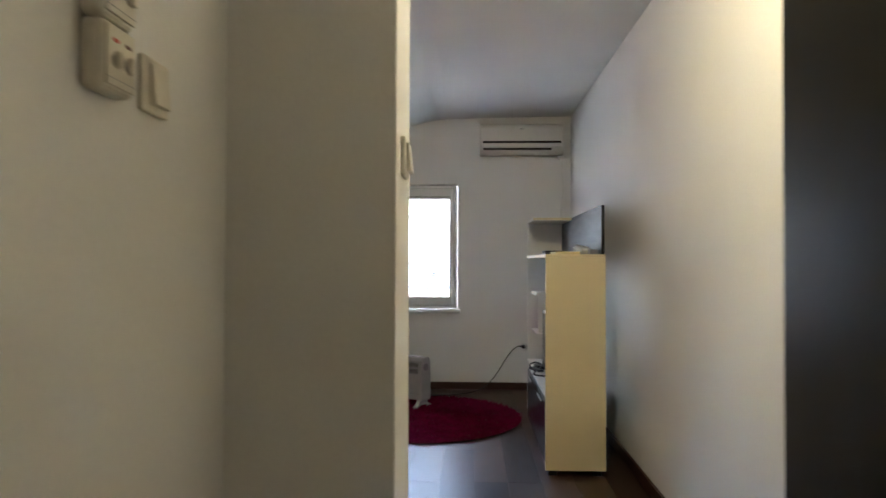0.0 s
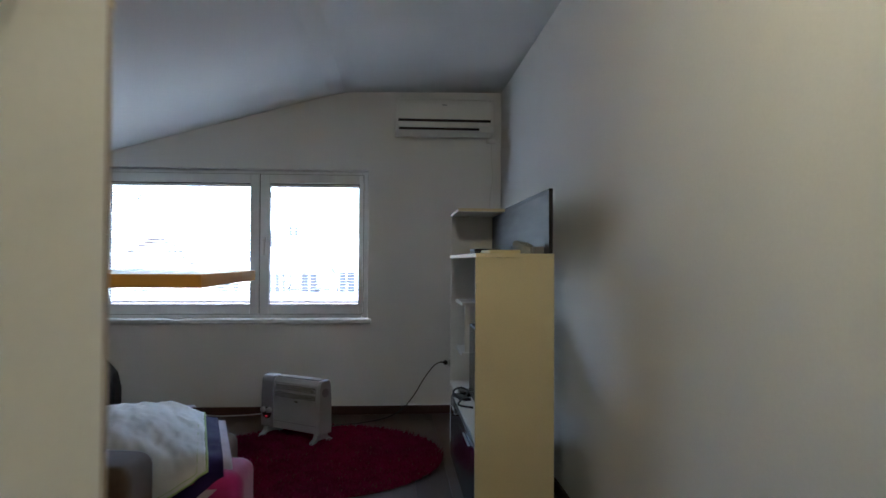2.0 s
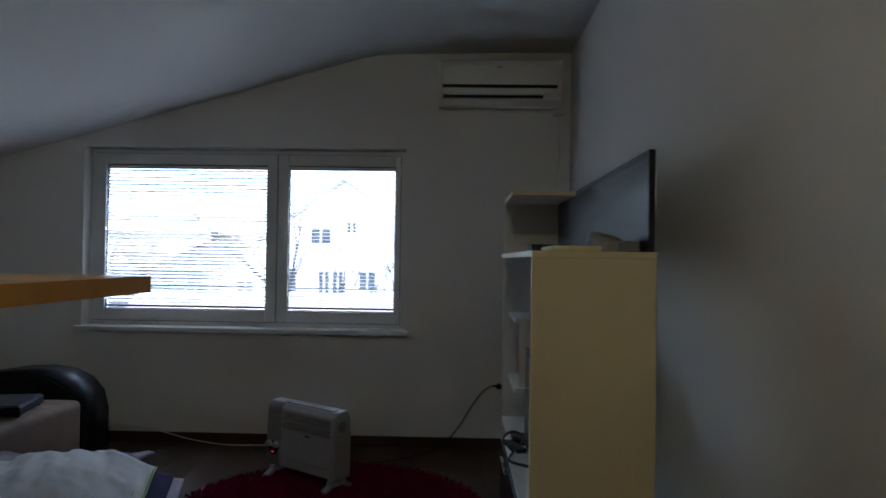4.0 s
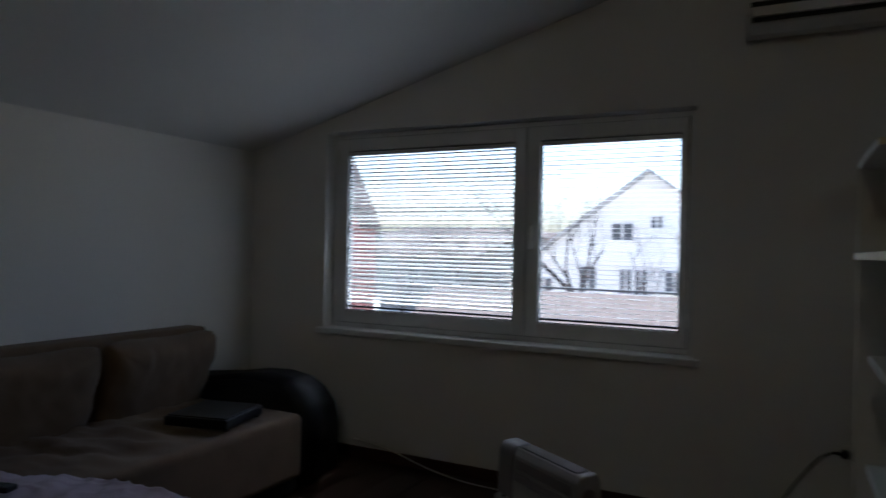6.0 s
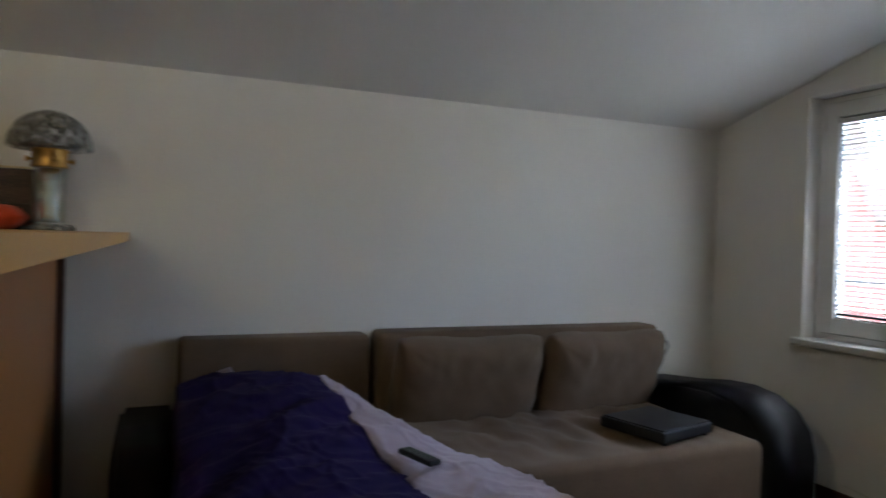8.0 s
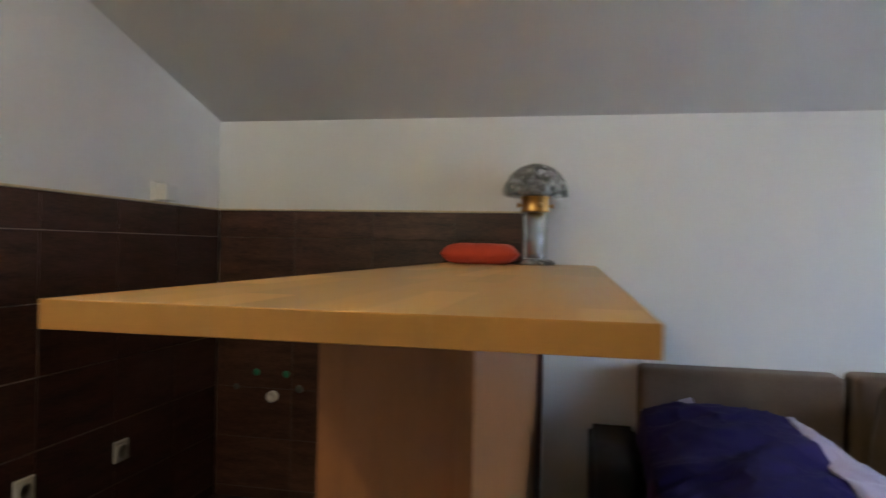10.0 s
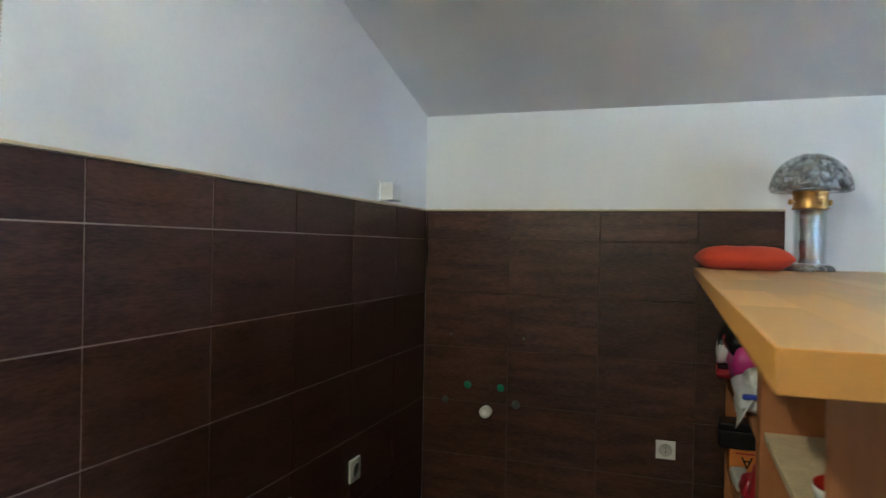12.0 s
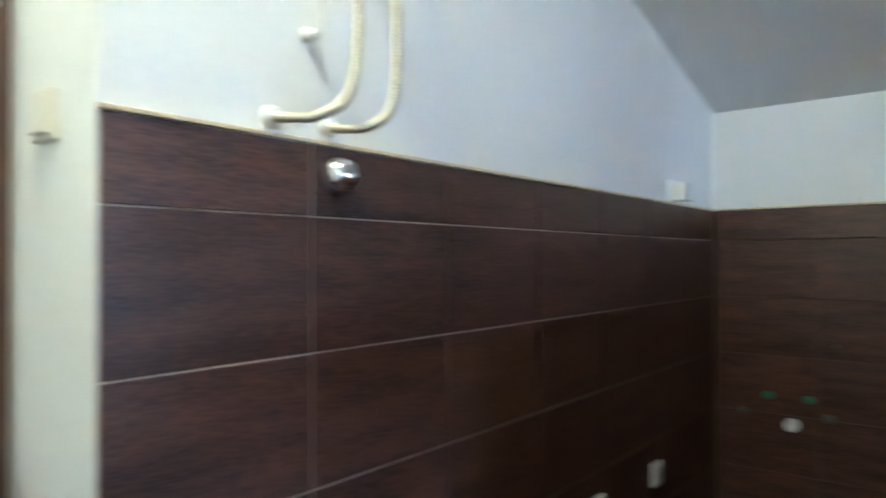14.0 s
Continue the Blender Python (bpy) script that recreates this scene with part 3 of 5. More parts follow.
# ---- air conditioner ----
def air_conditioner():
    x0, x1, z0, z1 = -0.885, -0.092, 2.27, 2.553
    a = tagged(empty("air_conditioner", (x0 + x1) / 2, FAR, z0), "white split air conditioner with dark slits on the wall", "air conditioner")
    o = a.location
    prof = [(0, 0.02), (0, 0.283), (-0.19, 0.283), (-0.215, 0.27), (-0.225, 0.24), (-0.226, 0.12), (-0.218, 0.07), (-0.19, 0.025), (-0.13, 0.0), (-0.05, 0.0)]
    link("body", prism(prof, "x", x0 + 0.02 - o.x, x1 - 0.02 - o.x, 0.004), M["ac"], a)
    cap = [(p[0] * 1.015, 0.14 + (p[1] - 0.14) * 1.012) for p in prof]
    link("end_cap", prism(cap, "x", x0 - o.x, x0 + 0.02 - o.x, 0.003), M["ac"], a)
    link("end_cap", prism(cap, "x", x1 - 0.02 - o.x, x1 - o.x, 0.003), M["ac"], a)
    box(a, "slit", M["dark"], x0 + 0.025, x1 - 0.03, FAR - 0.231, FAR - 0.2, 2.366, 2.386, 0.002, "dark slit under the front panel")
    bm = bm_box(x0 + 0.03 - o.x, x1 - 0.12 - o.x, -0.222, -0.2, 0.034, 0.05, 0.002)
    link("vent", bm, M["dark"], a)
    bm = bm_box(x0 + 0.03 - o.x, x1 - 0.12 - o.x, -0.229, -0.219, 0.052, 0.09, 0.003)
    link("flap", bm, M["ac"], a)
    box(a, "badge", M["heater_panel"], -0.51, -0.475, FAR - 0.2285, FAR - 0.224, 2.497, 2.503, 0.0005)
    box(a, "pipe_cover", M["ac"], x1 - 0.03, x1 + 0.05, FAR - 0.06, FAR, 2.235, 2.272, 0.004)
    return a

air_conditioner()
c = tagged(link("power_cable", sweep(smooth_path([(-0.085, FAR - 0.012, 2.24), (-0.082, FAR - 0.01, 2.1), (-0.072, FAR - 0.01, 1.95), (-0.092, FAR - 0.01, 1.8), (-0.1, FAR - 0.012, 1.6), (-0.1, FAR - 0.012, 1.2)]), 0.004, 8), M["cord"], None, True),
           "thin white cable hanging down the wall", "cable")

def double_socket(x, y, z, axis, n, name, label):
    """A row of round earthed sockets in one frame. axis: the way it faces, 'x', 'y' or '-y'."""
    s = tagged(empty(name, x, y, z), label, "socket")
    for k in range(n):
        off = (k - (n - 1) / 2) * 0.072
        m = {"x": pose(0, off, 0, 0, 90, 0), "y": pose(off, 0, 0, -90, 0, 0), "-y": pose(off, 0, 0, 90, 0, 0)}[axis]
        bm = bm_box(-0.041, 0.041, -0.041, 0.041, 0, 0.009, 0.004, 3)
        bm.transform(m)
        link("plate", bm, M["white_plastic"], s)
        bm = lathe([(0.0, 0.0092), (0.021, 0.0092), (0.024, 0.0135), (0.027, 0.0135), (0.028, 0.009)], 24)
        bm.transform(m)
        link("well", bm, M["socket_well"], s, True)
        bm = bmesh.new()
        for dx in (-0.0095, 0.0095):
            t = bmesh.ops.create_cone(bm, cap_ends=True, segments=10, radius1=0.003, radius2=0.003, depth=0.002)
            for v in t["verts"]:
                v.co += Vector((dx, 0, 0.0098))
        bm.transform(m)
        link("pin_hole", bm, M["dark"], s)
    return s

double_socket(-0.418, FAR, 0.414, "-y", 1, "wall_socket", "white wall socket with a black plug in it")
double_socket(LEFT, 2.90, 0.435, "x", 1, "wall_socket", "white round socket on brown tiles")

def flat_switch(x, z, label):
    s = tagged(empty("tile_socket", x, TILED, z), label, "socket")
    box(s, "plate", M["white_plastic"], x - 0.043, x + 0.043, TILED, TILED + 0.011, z - 0.043, z + 0.043, 0.004, seg=3)
    ob = lathe([(0.0, 0.0), (0.021, 0.0), (0.025, 0.004), (0.028, 0.004), (0.029, 0.0)], 24, (0, 0.0115, 0), "y")
    link("well", ob, M["socket_well"], s, True)

flat_switch(-3.155, 0.438, "white socket low on the brown tiled wall")
flat_switch(-2.665, 0.445, "white socket low on the brown tiled wall")

# ---- heater and rug ----
def rug():
    cx, cy, r = -1.36, 5.59, 0.785
    g = tagged(empty("round_rug", cx, cy, 0), "round crimson shaggy rug on the dark floor", "rug")
    link("backing", lathe([(0.0, 0.0), (r - 0.02, 0.0), (r - 0.012, 0.008), (r - 0.03, 0.012), (0.0, 0.012)], 64), M["rug_base"], g)
    rnd = random.Random(5)
    verts, faces = [], []
    for i in range(15000):
        a, q = rnd.uniform(0, 2 * math.pi), r * math.sqrt(rnd.random())
        x, y = q * math.cos(a), q * math.sin(a)
        clump = noise.noise(Vector((x * 7, y * 7, 2)))
        lean = clump * 3 + rnd.uniform(-3.1, 3.1)
        ln, h, w = rnd.uniform(0.008, 0.024), rnd.uniform(0.016, 0.034), rnd.uniform(0.004, 0.0075)
        k = len(verts)
        for j in range(3):
            b = a + j * 2.094
            verts.append((x + w * math.cos(b), y + w * math.sin(b), 0.01))
        verts.append((x + ln * math.cos(lean), y + ln * math.sin(lean), 0.01 + h))
        faces += [(k, k + 1, k + 3), (k + 1, k + 2, k + 3), (k + 2, k, k + 3)]
    me = bpy.data.meshes.new("pile")
    me.from_pydata(verts, [], faces)
    tagged(link("pile", me, M["rug"], g), kind="stuff")

rug()

def heater():
    h = empty("convector_heater")
    L2 = 0.275
    prof = [(-0.06, 0.075), (-0.06, 0.30), (-0.052, 0.42), (-0.035, 0.452), (0.035, 0.456), (0.052, 0.42), (0.06, 0.30), (0.06, 0.075)]
    link("body", prism(prof, "x", -0.155, L2 - 0.03, 0.004), M["heater"], h)
    big = [(y * 1.07, 0.26 + (z - 0.26) * 1.03) for y, z in prof]
    link("control_box", prism(big, "x", -L2, -0.155, 0.012), M["heater_panel"], h)
    link("end_cap", prism(big, "x", L2 - 0.03, L2, 0.01), M["heater"], h)
    # two slotted bands on the front and one along the top
    for z0, z1, y0, y1 in ((0.365, 0.405, -0.0575, -0.0555), (0.31, 0.35, -0.062, -0.0598)):
        bm = prism([(y0 - 0.001, z0), (y1 + 0.0015, z1), (y1 + 0.006, z1), (y0 + 0.005, z0)], "x", -0.14, L2 - 0.045)
        link("grille_recess", bm, M["dark"], h)
        bm = bmesh.new()
        for i in range(34):
            x = -0.138 + i * (L2 - 0.045 + 0.138) / 33.5
            t = prism([(y0 - 0.004, z0 - 0.002), (y1 - 0.0015, z1 + 0.002), (y1 + 0.003, z1 + 0.002), (y0 + 0.001, z0 - 0.002)], "x", x, x + 0.0034)
            me = bpy.data.meshes.new("t")
            t.to_mesh(me)
            t.free()
            bm.from_mesh(me)
            bpy.data.meshes.remove(me)
        link("grille", bm, M["heater"], h)
    link("grille_recess", bm_box(-0.14, L2 - 0.045, -0.028, 0.03, 0.45, 0.4575), M["dark"], h)
    bm = bmesh.new()
    for i in range(34):
        x = -0.138 + i * (L2 - 0.045 + 0.138) / 33.5
        bm_box(x, x + 0.0034, -0.03, 0.032, 0.451, 0.461, bm=bm)
    link("grille", bm, M["heater"], h)
    link("seam", bm_box(-0.15, L2 - 0.032, -0.0625, -0.058, 0.128, 0.132), M["heater_panel"], h)
    link("badge", bm_box(0.045, 0.075, -0.0635, -0.06, 0.285, 0.293), M["dark"], h)
    for x, z in ((-0.24, 0.2), (-0.185, 0.2)):
        link("knob", lathe([(0.0, -0.088), (0.017, -0.088), (0.021, -0.066), (0.021, -0.062)], 20, (x, 0, z), "y"), M["heater"], h, True)
    link("dial_plate", lathe([(0.0, -0.067), (0.042, -0.067), (0.044, -0.06)], 28, (-0.213, 0, 0.175), "y"), M["dark"], h)
    link("pilot_light", bm_box(-0.225, -0.205, -0.071, -0.066, 0.146, 0.156, 0.002), M["red_lamp"], h)
    link("grip", lathe([(0.0, L2 + 0.002), (0.03, L2 + 0.002), (0.036, L2 - 0.002)], 24, (0, -0.005, 0.37), "x"), M["heater_panel"], h)
    for x in (-0.235, 0.23):
        foot = [(-0.105, 0.0), (-0.1, 0.016), (-0.06, 0.04), (-0.045, 0.085), (0.045, 0.085), (0.06, 0.04), (0.1, 0.016), (0.105, 0.0), (0.075, 0.0), (0.045, 0.026), (-0.045, 0.026), (-0.075, 0.0)]
        link("foot", prism(foot, "x", x - 0.017, x + 0.017, 0.002), M["heater"], h)
    tagged(h, "pale grey convector heater on the red rug, red light on", "heater")
    h.location, h.rotation_euler, h.scale = (-1.568, 6.043, 0.014), (0, 0, radians(-35.4)), (1, 1, 0.93)

heater()

def cable(name, pts, r, material, label):
    return tagged(link(name, sweep(smooth_path(pts), r, 8), material, None, True), label, "cable")

cable("heater_cord", [(-0.50, FAR - 0.05, 0.43), (-0.56, FAR - 0.07, 0.40), (-0.64, FAR - 0.09, 0.3), (-0.72, FAR - 0.1, 0.17), (-0.82, FAR - 0.12, 0.06), (-0.95, FAR - 0.2, 0.012), (-1.15, 6.46, 0.012), (-1.3, 6.25, 0.05), (-1.38, 6.0, 0.09)], 0.0045, M["wire"], "black heater cord running along the floor to the socket")
plug = tagged(empty("power_plug", -0.46, FAR - 0.012, 0.42), "black round power plug in the wall socket", "plug")
link("body", lathe([(0.0, -0.045), (0.012, -0.045), (0.017, -0.03), (0.02, -0.002), (0.0, -0.002)], 18, (0, 0, 0), "y"), M["dark"], plug, True)
link("sleeve", sweep([(-0.002, -0.035, 0.002), (-0.03, -0.04, 0.007), (-0.042, -0.042, 0.01)], 0.007, 8), M["dark"], plug, True)
cable("extension_cord", [(-3.0, FAR - 0.06, 0.13), (-2.75, FAR - 0.07, 0.1), (-2.5, FAR - 0.1, 0.05), (-2.25, FAR - 0.16, 0.035), (-2.0, FAR - 0.25, 0.06), (-1.82, 6.45, 0.1), (-1.66, 6.28, 0.12), (-1.60, 6.12, 0.12)], 0.004, M["cord"], "white cord lying loosely along the skirting board")

# ---- wall unit with the television ----
def wall_unit():
    u = tagged(empty("wall_unit", -0.36, 4.9, 0), "cream and black wall unit with shelves and a low bench", "wall unit")
    C, W, K = M["melamine"], M["whiteboard"], M["wenge"]
    X0, X1 = -0.538, -0.19
    # near end: one upright panel
    box(u, "side_panel", C, X0, X1, 4.165, 4.183, 0.035, 1.272, 0.001)
    box(u, "foot", M["dark"], X0 + 0.02, X0 + 0.07, 4.19, 4.24, 0, 0.035), box(u, "foot", M["dark"], X1 - 0.07, X1 - 0.02, 4.19, 4.24, 0, 0.035)
    # long top board and the upright black panel behind it
    box(u, "top_board", C, X0, X1, 4.163, 5.486, 1.273, 1.291, 0.001)
    box(u, "back_board", K, -0.214, -0.196, 4.168, 5.868, 1.2915, 1.56, 0.001)
    box(u, "back_strip", K, -0.214, -0.196, 4.168, 5.344, 1.5602, 1.579, 0.001)
    # far end: one upright panel, a short roof board, the long board below
    box(u, "side_panel", W, -0.498, X1, 5.87, 5.888, 0.02, 1.56, 0.001)
    box(u, "top_board", W, -0.50, X1, 5.347, 5.89, 1.561, 1.579, 0.001)
    box(u, "edge_band", C, -0.50, X1, 5.345, 5.347, 1.561, 1.579, 0)
    box(u, "shelf", W, -0.5, X1, 5.487, 5.869, 1.273, 1.291, 0.001)
    box(u, "bench_top", W, -0.5, X1, 5.487, 5.869, 0.418, 0.436, 0.001)
    # small bracket shelf beside the television
    box(u, "bracket_shelf", W, -0.5, X1, 5.11, 5.486, 1.0, 1.018, 0.001)
    box(u, "bracket_shelf", W, -0.5, X1, 5.11, 5.486, 0.71, 0.728, 0.001)
    box(u, "bracket_shelf", W, -0.48, X1, 5.13, 5.148, 0.729, 0.999, 0.001)
    # low bench with black fronts
    box(u, "bench_top", W, -0.52, X1, 4.184, 5.486, 0.418, 0.436, 0.001)
    box(u, "bench_side", W, -0.51, X1, 4.19, 4.206, 0.03, 0.417, 0.001)
    box(u, "bench_bottom", W, -0.51, X1, 4.207, 5.486, 0.04, 0.058, 0.001)
    for a, b in ((4.19, 4.83), (4.836, 5.48)):
        f = box(u, "bench_front", M["device"], -0.53, -0.513, a, b, 0.05, 0.413, 0.001)
        box(f, "handle", M["chrome"], -0.545 + 0.36, -0.531 + 0.36, a + 0.2 - 4.9, b - 0.2 - 4.9, 0.385, 0.395, 0.002)
    for y in (4.25, 5.4):
        box(u, "foot", M["dark"], -0.5, -0.45, y, y + 0.05, 0, 0.04)

wall_unit()

def television():
    t = tagged(empty("television", -0.44, 4.8, 0.436), "black flat television on the low bench", "television")
    box(t, "cabinet", M["dark"], -0.518, -0.485, 4.5, 5.09, 0.50, 0.90, 0.006)
    box(t, "screen", M["device"], -0.5195, -0.5175, 4.515, 5.075, 0.52, 0.885, 0)
    box(t, "neck", M["dark"], -0.49, -0.465, 4.76, 4.83, 0.446, 0.56, 0.006)
    box(t, "base", M["device"], -0.50, -0.36, 4.65, 4.95, 0.436, 0.448, 0.005)
    t.location.x += 0.06

television()

def remote(name, x, y, z, rz, label, tilt=0.0):
    r = tagged(empty(name), label, "remote control")
    link("body", bm_box(-0.024, 0.024, -0.085, 0.085, 0, 0.018, 0.006, 3), M["dark"], r)
    bm = bmesh.new()
    for i in range(3):
        for j in range(7):
            bm_box(-0.016 + i * 0.012, -0.009 + i * 0.012, -0.07 + j * 0.02, -0.06 + j * 0.02, 0.018, 0.0205, bm=bm)
    link("keys", bm, M["grey_cap"], r)
    r.matrix_basis = pose(x, y, z, 0, tilt, rz)
    return r

remote("remote_control", -0.485, 5.26, 0.437, 20, "black remote control on the white bench")
device = tagged(empty("set_top_box", -0.42, 5.37, 0.437), "small black box with cables on the bench", "device")
box(device, "case", M["device"], -0.49, -0.36, 5.30, 5.43, 0.437, 0.465, 0.005)
cable("cable_coil", [(-0.5, 5.2, 0.445), (-0.53, 5.3, 0.47), (-0.48, 5.38, 0.48), (-0.44, 5.3, 0.47), (-0.5, 5.16, 0.446), (-0.52, 5.05, 0.443), (-0.45, 4.98, 0.443)], 0.006, M["wire"], "black cable curled on the white bench")
tray = tagged(link("plastic_tray", bm_box(-0.47, -0.325, 4.24, 4.52, 1.2915, 1.308, 0.007, 3), M["straw"]), "pale yellow flat plastic box on the wall unit", "box")
box_b = tagged(empty("black_case", -0.46, 4.62, 1.2915), "flat black case lying on the wall unit", "case")
box(box_b, "lid", M["dark"], -0.50, -0.37, 4.53, 4.72, 1.304, 1.318, 0.005)
box(box_b, "tray", M["dark"], -0.498, -0.372, 4.532, 4.718, 1.2915, 1.3035, 0.003)
cup = tagged(link("plastic_wrap", pillow(0.08, 0.12, 0.05, 0.012, 14, 3.0), M["clearbag"], None, True), "crumpled clear plastic wrap on the wall unit", "wrapping")
cup.matrix_basis = pose(-0.295, 4.33, 1.315, 15, 10, 20)
clip = tagged(link("grey_charger", bm_box(-0.272, -0.222, 4.22, 4.3, 1.2915, 1.323, 0.006, 3), M["heater_panel"]), "small grey box beside the black panel", "charger")

# ---- sofa corner ----
def sofa():
    s = tagged(empty("sofa", -3.35, 5.1, 0), "taupe fabric sofa with curved black arms against the low wall", "sofa")
    o = s.location
    def soft(name, m, x0, x1, y0, y1, z0, z1, r, **kw):
        return link(name, soft_box(x0 - o.x, x1 - o.x, y0 - o.y, y1 - o.y, z0, z1, r, **kw), M[m], s, True)
    soft("seat", "fabric", -3.80, -2.89, 4.70, 6.13, 0.10, 0.425, 0.035, bulge=0.015, wrinkle=0.035, seed=2.0, cuts=44)
    soft("seat", "fabric", -3.80, -2.89, 3.87, 4.695, 0.10, 0.425, 0.035, bulge=0.012, wrinkle=0.012, seed=5.0)
    soft("backrest", "fabric", -3.895, -3.74, 3.865, 4.675, 0.12, 0.79, 0.025)
    soft("backrest", "fabric", -3.885, -3.72, 4.705, 6.27, 0.12, 0.802, 0.03)
    # right arm: flat at the back, curling over and down at the front
    arm = [(-3.88, 0.06), (-3.88, 0.5), (-3.6, 0.53), (-3.4, 0.562), (-3.24, 0.57), (-3.1, 0.55), (-3.0, 0.50), (-2.932, 0.42), (-2.905, 0.31), (-2.905, 0.06), (-2.94, 0.06), (-2.95, 0.06)]
    bm = prism([(x - o.x, z) for x, z in arm[:-2]], "y", 6.14 - o.y, 6.47 - o.y)
    bmesh.ops.bevel(bm, geom=[e for e in bm.edges if abs(e.verts[0].co.y - e.verts[1].co.y) < 1e-4], offset=0.02, segments=3, affect="EDGES")
    link("arm", bm, M["leather"], s, True)
    arm = [(-3.88, 0.06), (-3.88, 0.50), (-3.5, 0.515), (-3.3, 0.51), (-3.2, 0.48), (-3.15, 0.41), (-3.14, 0.32), (-3.14, 0.06)]
    bm = prism([(x - o.x, z) for x, z in arm], "y", 3.655 - o.y, 3.86 - o.y)
    bmesh.ops.bevel(bm, geom=[e for e in bm.edges if abs(e.verts[0].co.y - e.verts[1].co.y) < 1e-4], offset=0.02, segments=3, affect="EDGES")
    link("arm", bm, M["leather"], s, True)
    link("plinth", bm_box(-3.86 - o.x, -2.93 - o.x, 3.88 - o.y, 6.13 - o.y, 0.03, 0.10), M["dark"], s)
    for x in (-3.8, -3.0):
        for y in (3.95, 6.05):
            link("foot", lathe([(0.025, 0.0), (0.03, 0.035)], 14, (x - o.x, y - o.y, 0)), M["dark"], s)

sofa()

def sofa_cushion(y, z, ry, rz, seed, w=0.72, h=0.45):
    c = link("sofa_cushion", pillow(h, w, 0.20, 0.007, 56, seed, 0.25, 0.36, pulls=0.011), M["fabric"], None, True)
    c.matrix_basis = pose(-3.60, y, z, 0, ry, rz)
    return tagged(c, "plump taupe cushion leaning on the sofa back", "cushion", group="cushions on the sofa")

sofa_cushion(5.08, 0.585, -72, -2, 1.0, 0.70, 0.45)
sofa_cushion(5.80, 0.59, -70, 4, 7.0, 0.70, 0.45)

player = tagged(empty("disc_player"), "flat black electronic box on the sofa seat", "device")
link("case", bm_box(-0.16, 0.16, -0.17, 0.17, 0.006, 0.05, 0.006, 2), M["dark"], player)
link("lid", bm_box(-0.15, 0.15, -0.16, 0.16, 0.0505, 0.056, 0.002, 2), M["dark"], player)
for px in (-0.14, 0.14):
    for py in (-0.14, 0.14):
        link("foot", lathe([(0.012, -0.004), (0.012, 0.006)], 12, (px, py, 0)), M["dark"], player)
player.matrix_basis = pose(-3.13, 5.76, 0.436, 0, 0, 14)
cable("charger_cord", [(-3.84, 6.34, 0.62), (-3.83, 6.36, 0.68), (-3.82, 6.40, 0.70), (-3.82, 6.42, 0.66), (-3.83, 6.39, 0.6), (-3.83, 6.38, 0.56)], 0.006, M["heater_panel"], "grey cord loop behind the sofa arm")

def pouf(name, m, x0, x1, y0, y1, h, label):
    p = tagged(empty(name, (x0 + x1) / 2, (y0 + y1) / 2, 0), label, "pouf")
    hx, hy = (x1 - x0) / 2, (y1 - y0) / 2
    link("seat", soft_box(-hx, hx, -hy, hy, 0.04, h, 0.05, bulge=0.015), M[m], p, True)
    for sx in (-1, 1):
        for sy in (-1, 1):
            link("foot", lathe([(0.02, 0.0), (0.024, 0.042)], 12, (sx * (hx - 0.07), sy * (hy - 0.07), 0)), M["dark"], p)

pouf("pink_pouf", "pink", -2.08, -1.492, 3.985, 4.27, 0.40, "magenta velour cube pouf beside the sofa bed")
pouf("brown_pouf", "brown", -2.40, -1.80, 3.63, 3.925, 0.53, "brown upholstered pouf with rounded corners")
pouf("grey_pouf", "fabric", -2.77, -1.66, 4.28, 4.72, 0.40, "taupe fabric pouf between sofa and pink pouf")

def folds(x, y, s=1.0):
    a, b = x + 0.8 * y, y - x
    return s * (0.018 * noise.noise(Vector((a * 6, b * 1.6, 1.3))) + 0.011 * noise.noise(Vector(((x + 0.5 * y) * 17, b * 4, 4.1))) + 0.004 * noise.noise(Vector((x * 38 + y * 20, b * 14, 8))))

def creases(x, y, s=1.0):
    """Thin sharp crumples, broken up and running aslant."""
    a, b = x * 0.9 + y * 1.1, y * 0.9 - x * 0.7
    r1 = 1 - min(abs(noise.noise(Vector((a * 7 + 1.5 * noise.noise(Vector((b * 4, a * 3, 2))), b * 2.6, 3.3)))) * 5, 1)
    r2 = 1 - min(abs(noise.noise(Vector((a * 3 - b * 8, b * 5 + a * 3, 9.1)))) * 6, 1)
    return s * (0.007 * r1 * r1 + 0.005 * r2 * r2)

def heap(x):
    """Height of the bedding along its length, from the backrest out over the poufs."""
    pts = ((-3.66, 0.60), (-3.56, 0.665), (-3.40, 0.64), (-3.15, 0.575), (-2.9, 0.515), (-2.6, 0.475), (-2.3, 0.47), (-2.0, 0.47), (-1.85, 0.44), (-1.7, 0.42))
    for (a, ha), (b, hb) in zip(pts, pts[1:]):
        if x <= b:
            t = (x - a) / (b - a)
            t = t * t * (3 - 2 * t)
            return ha + (hb - ha) * t
    return pts[-1][1]

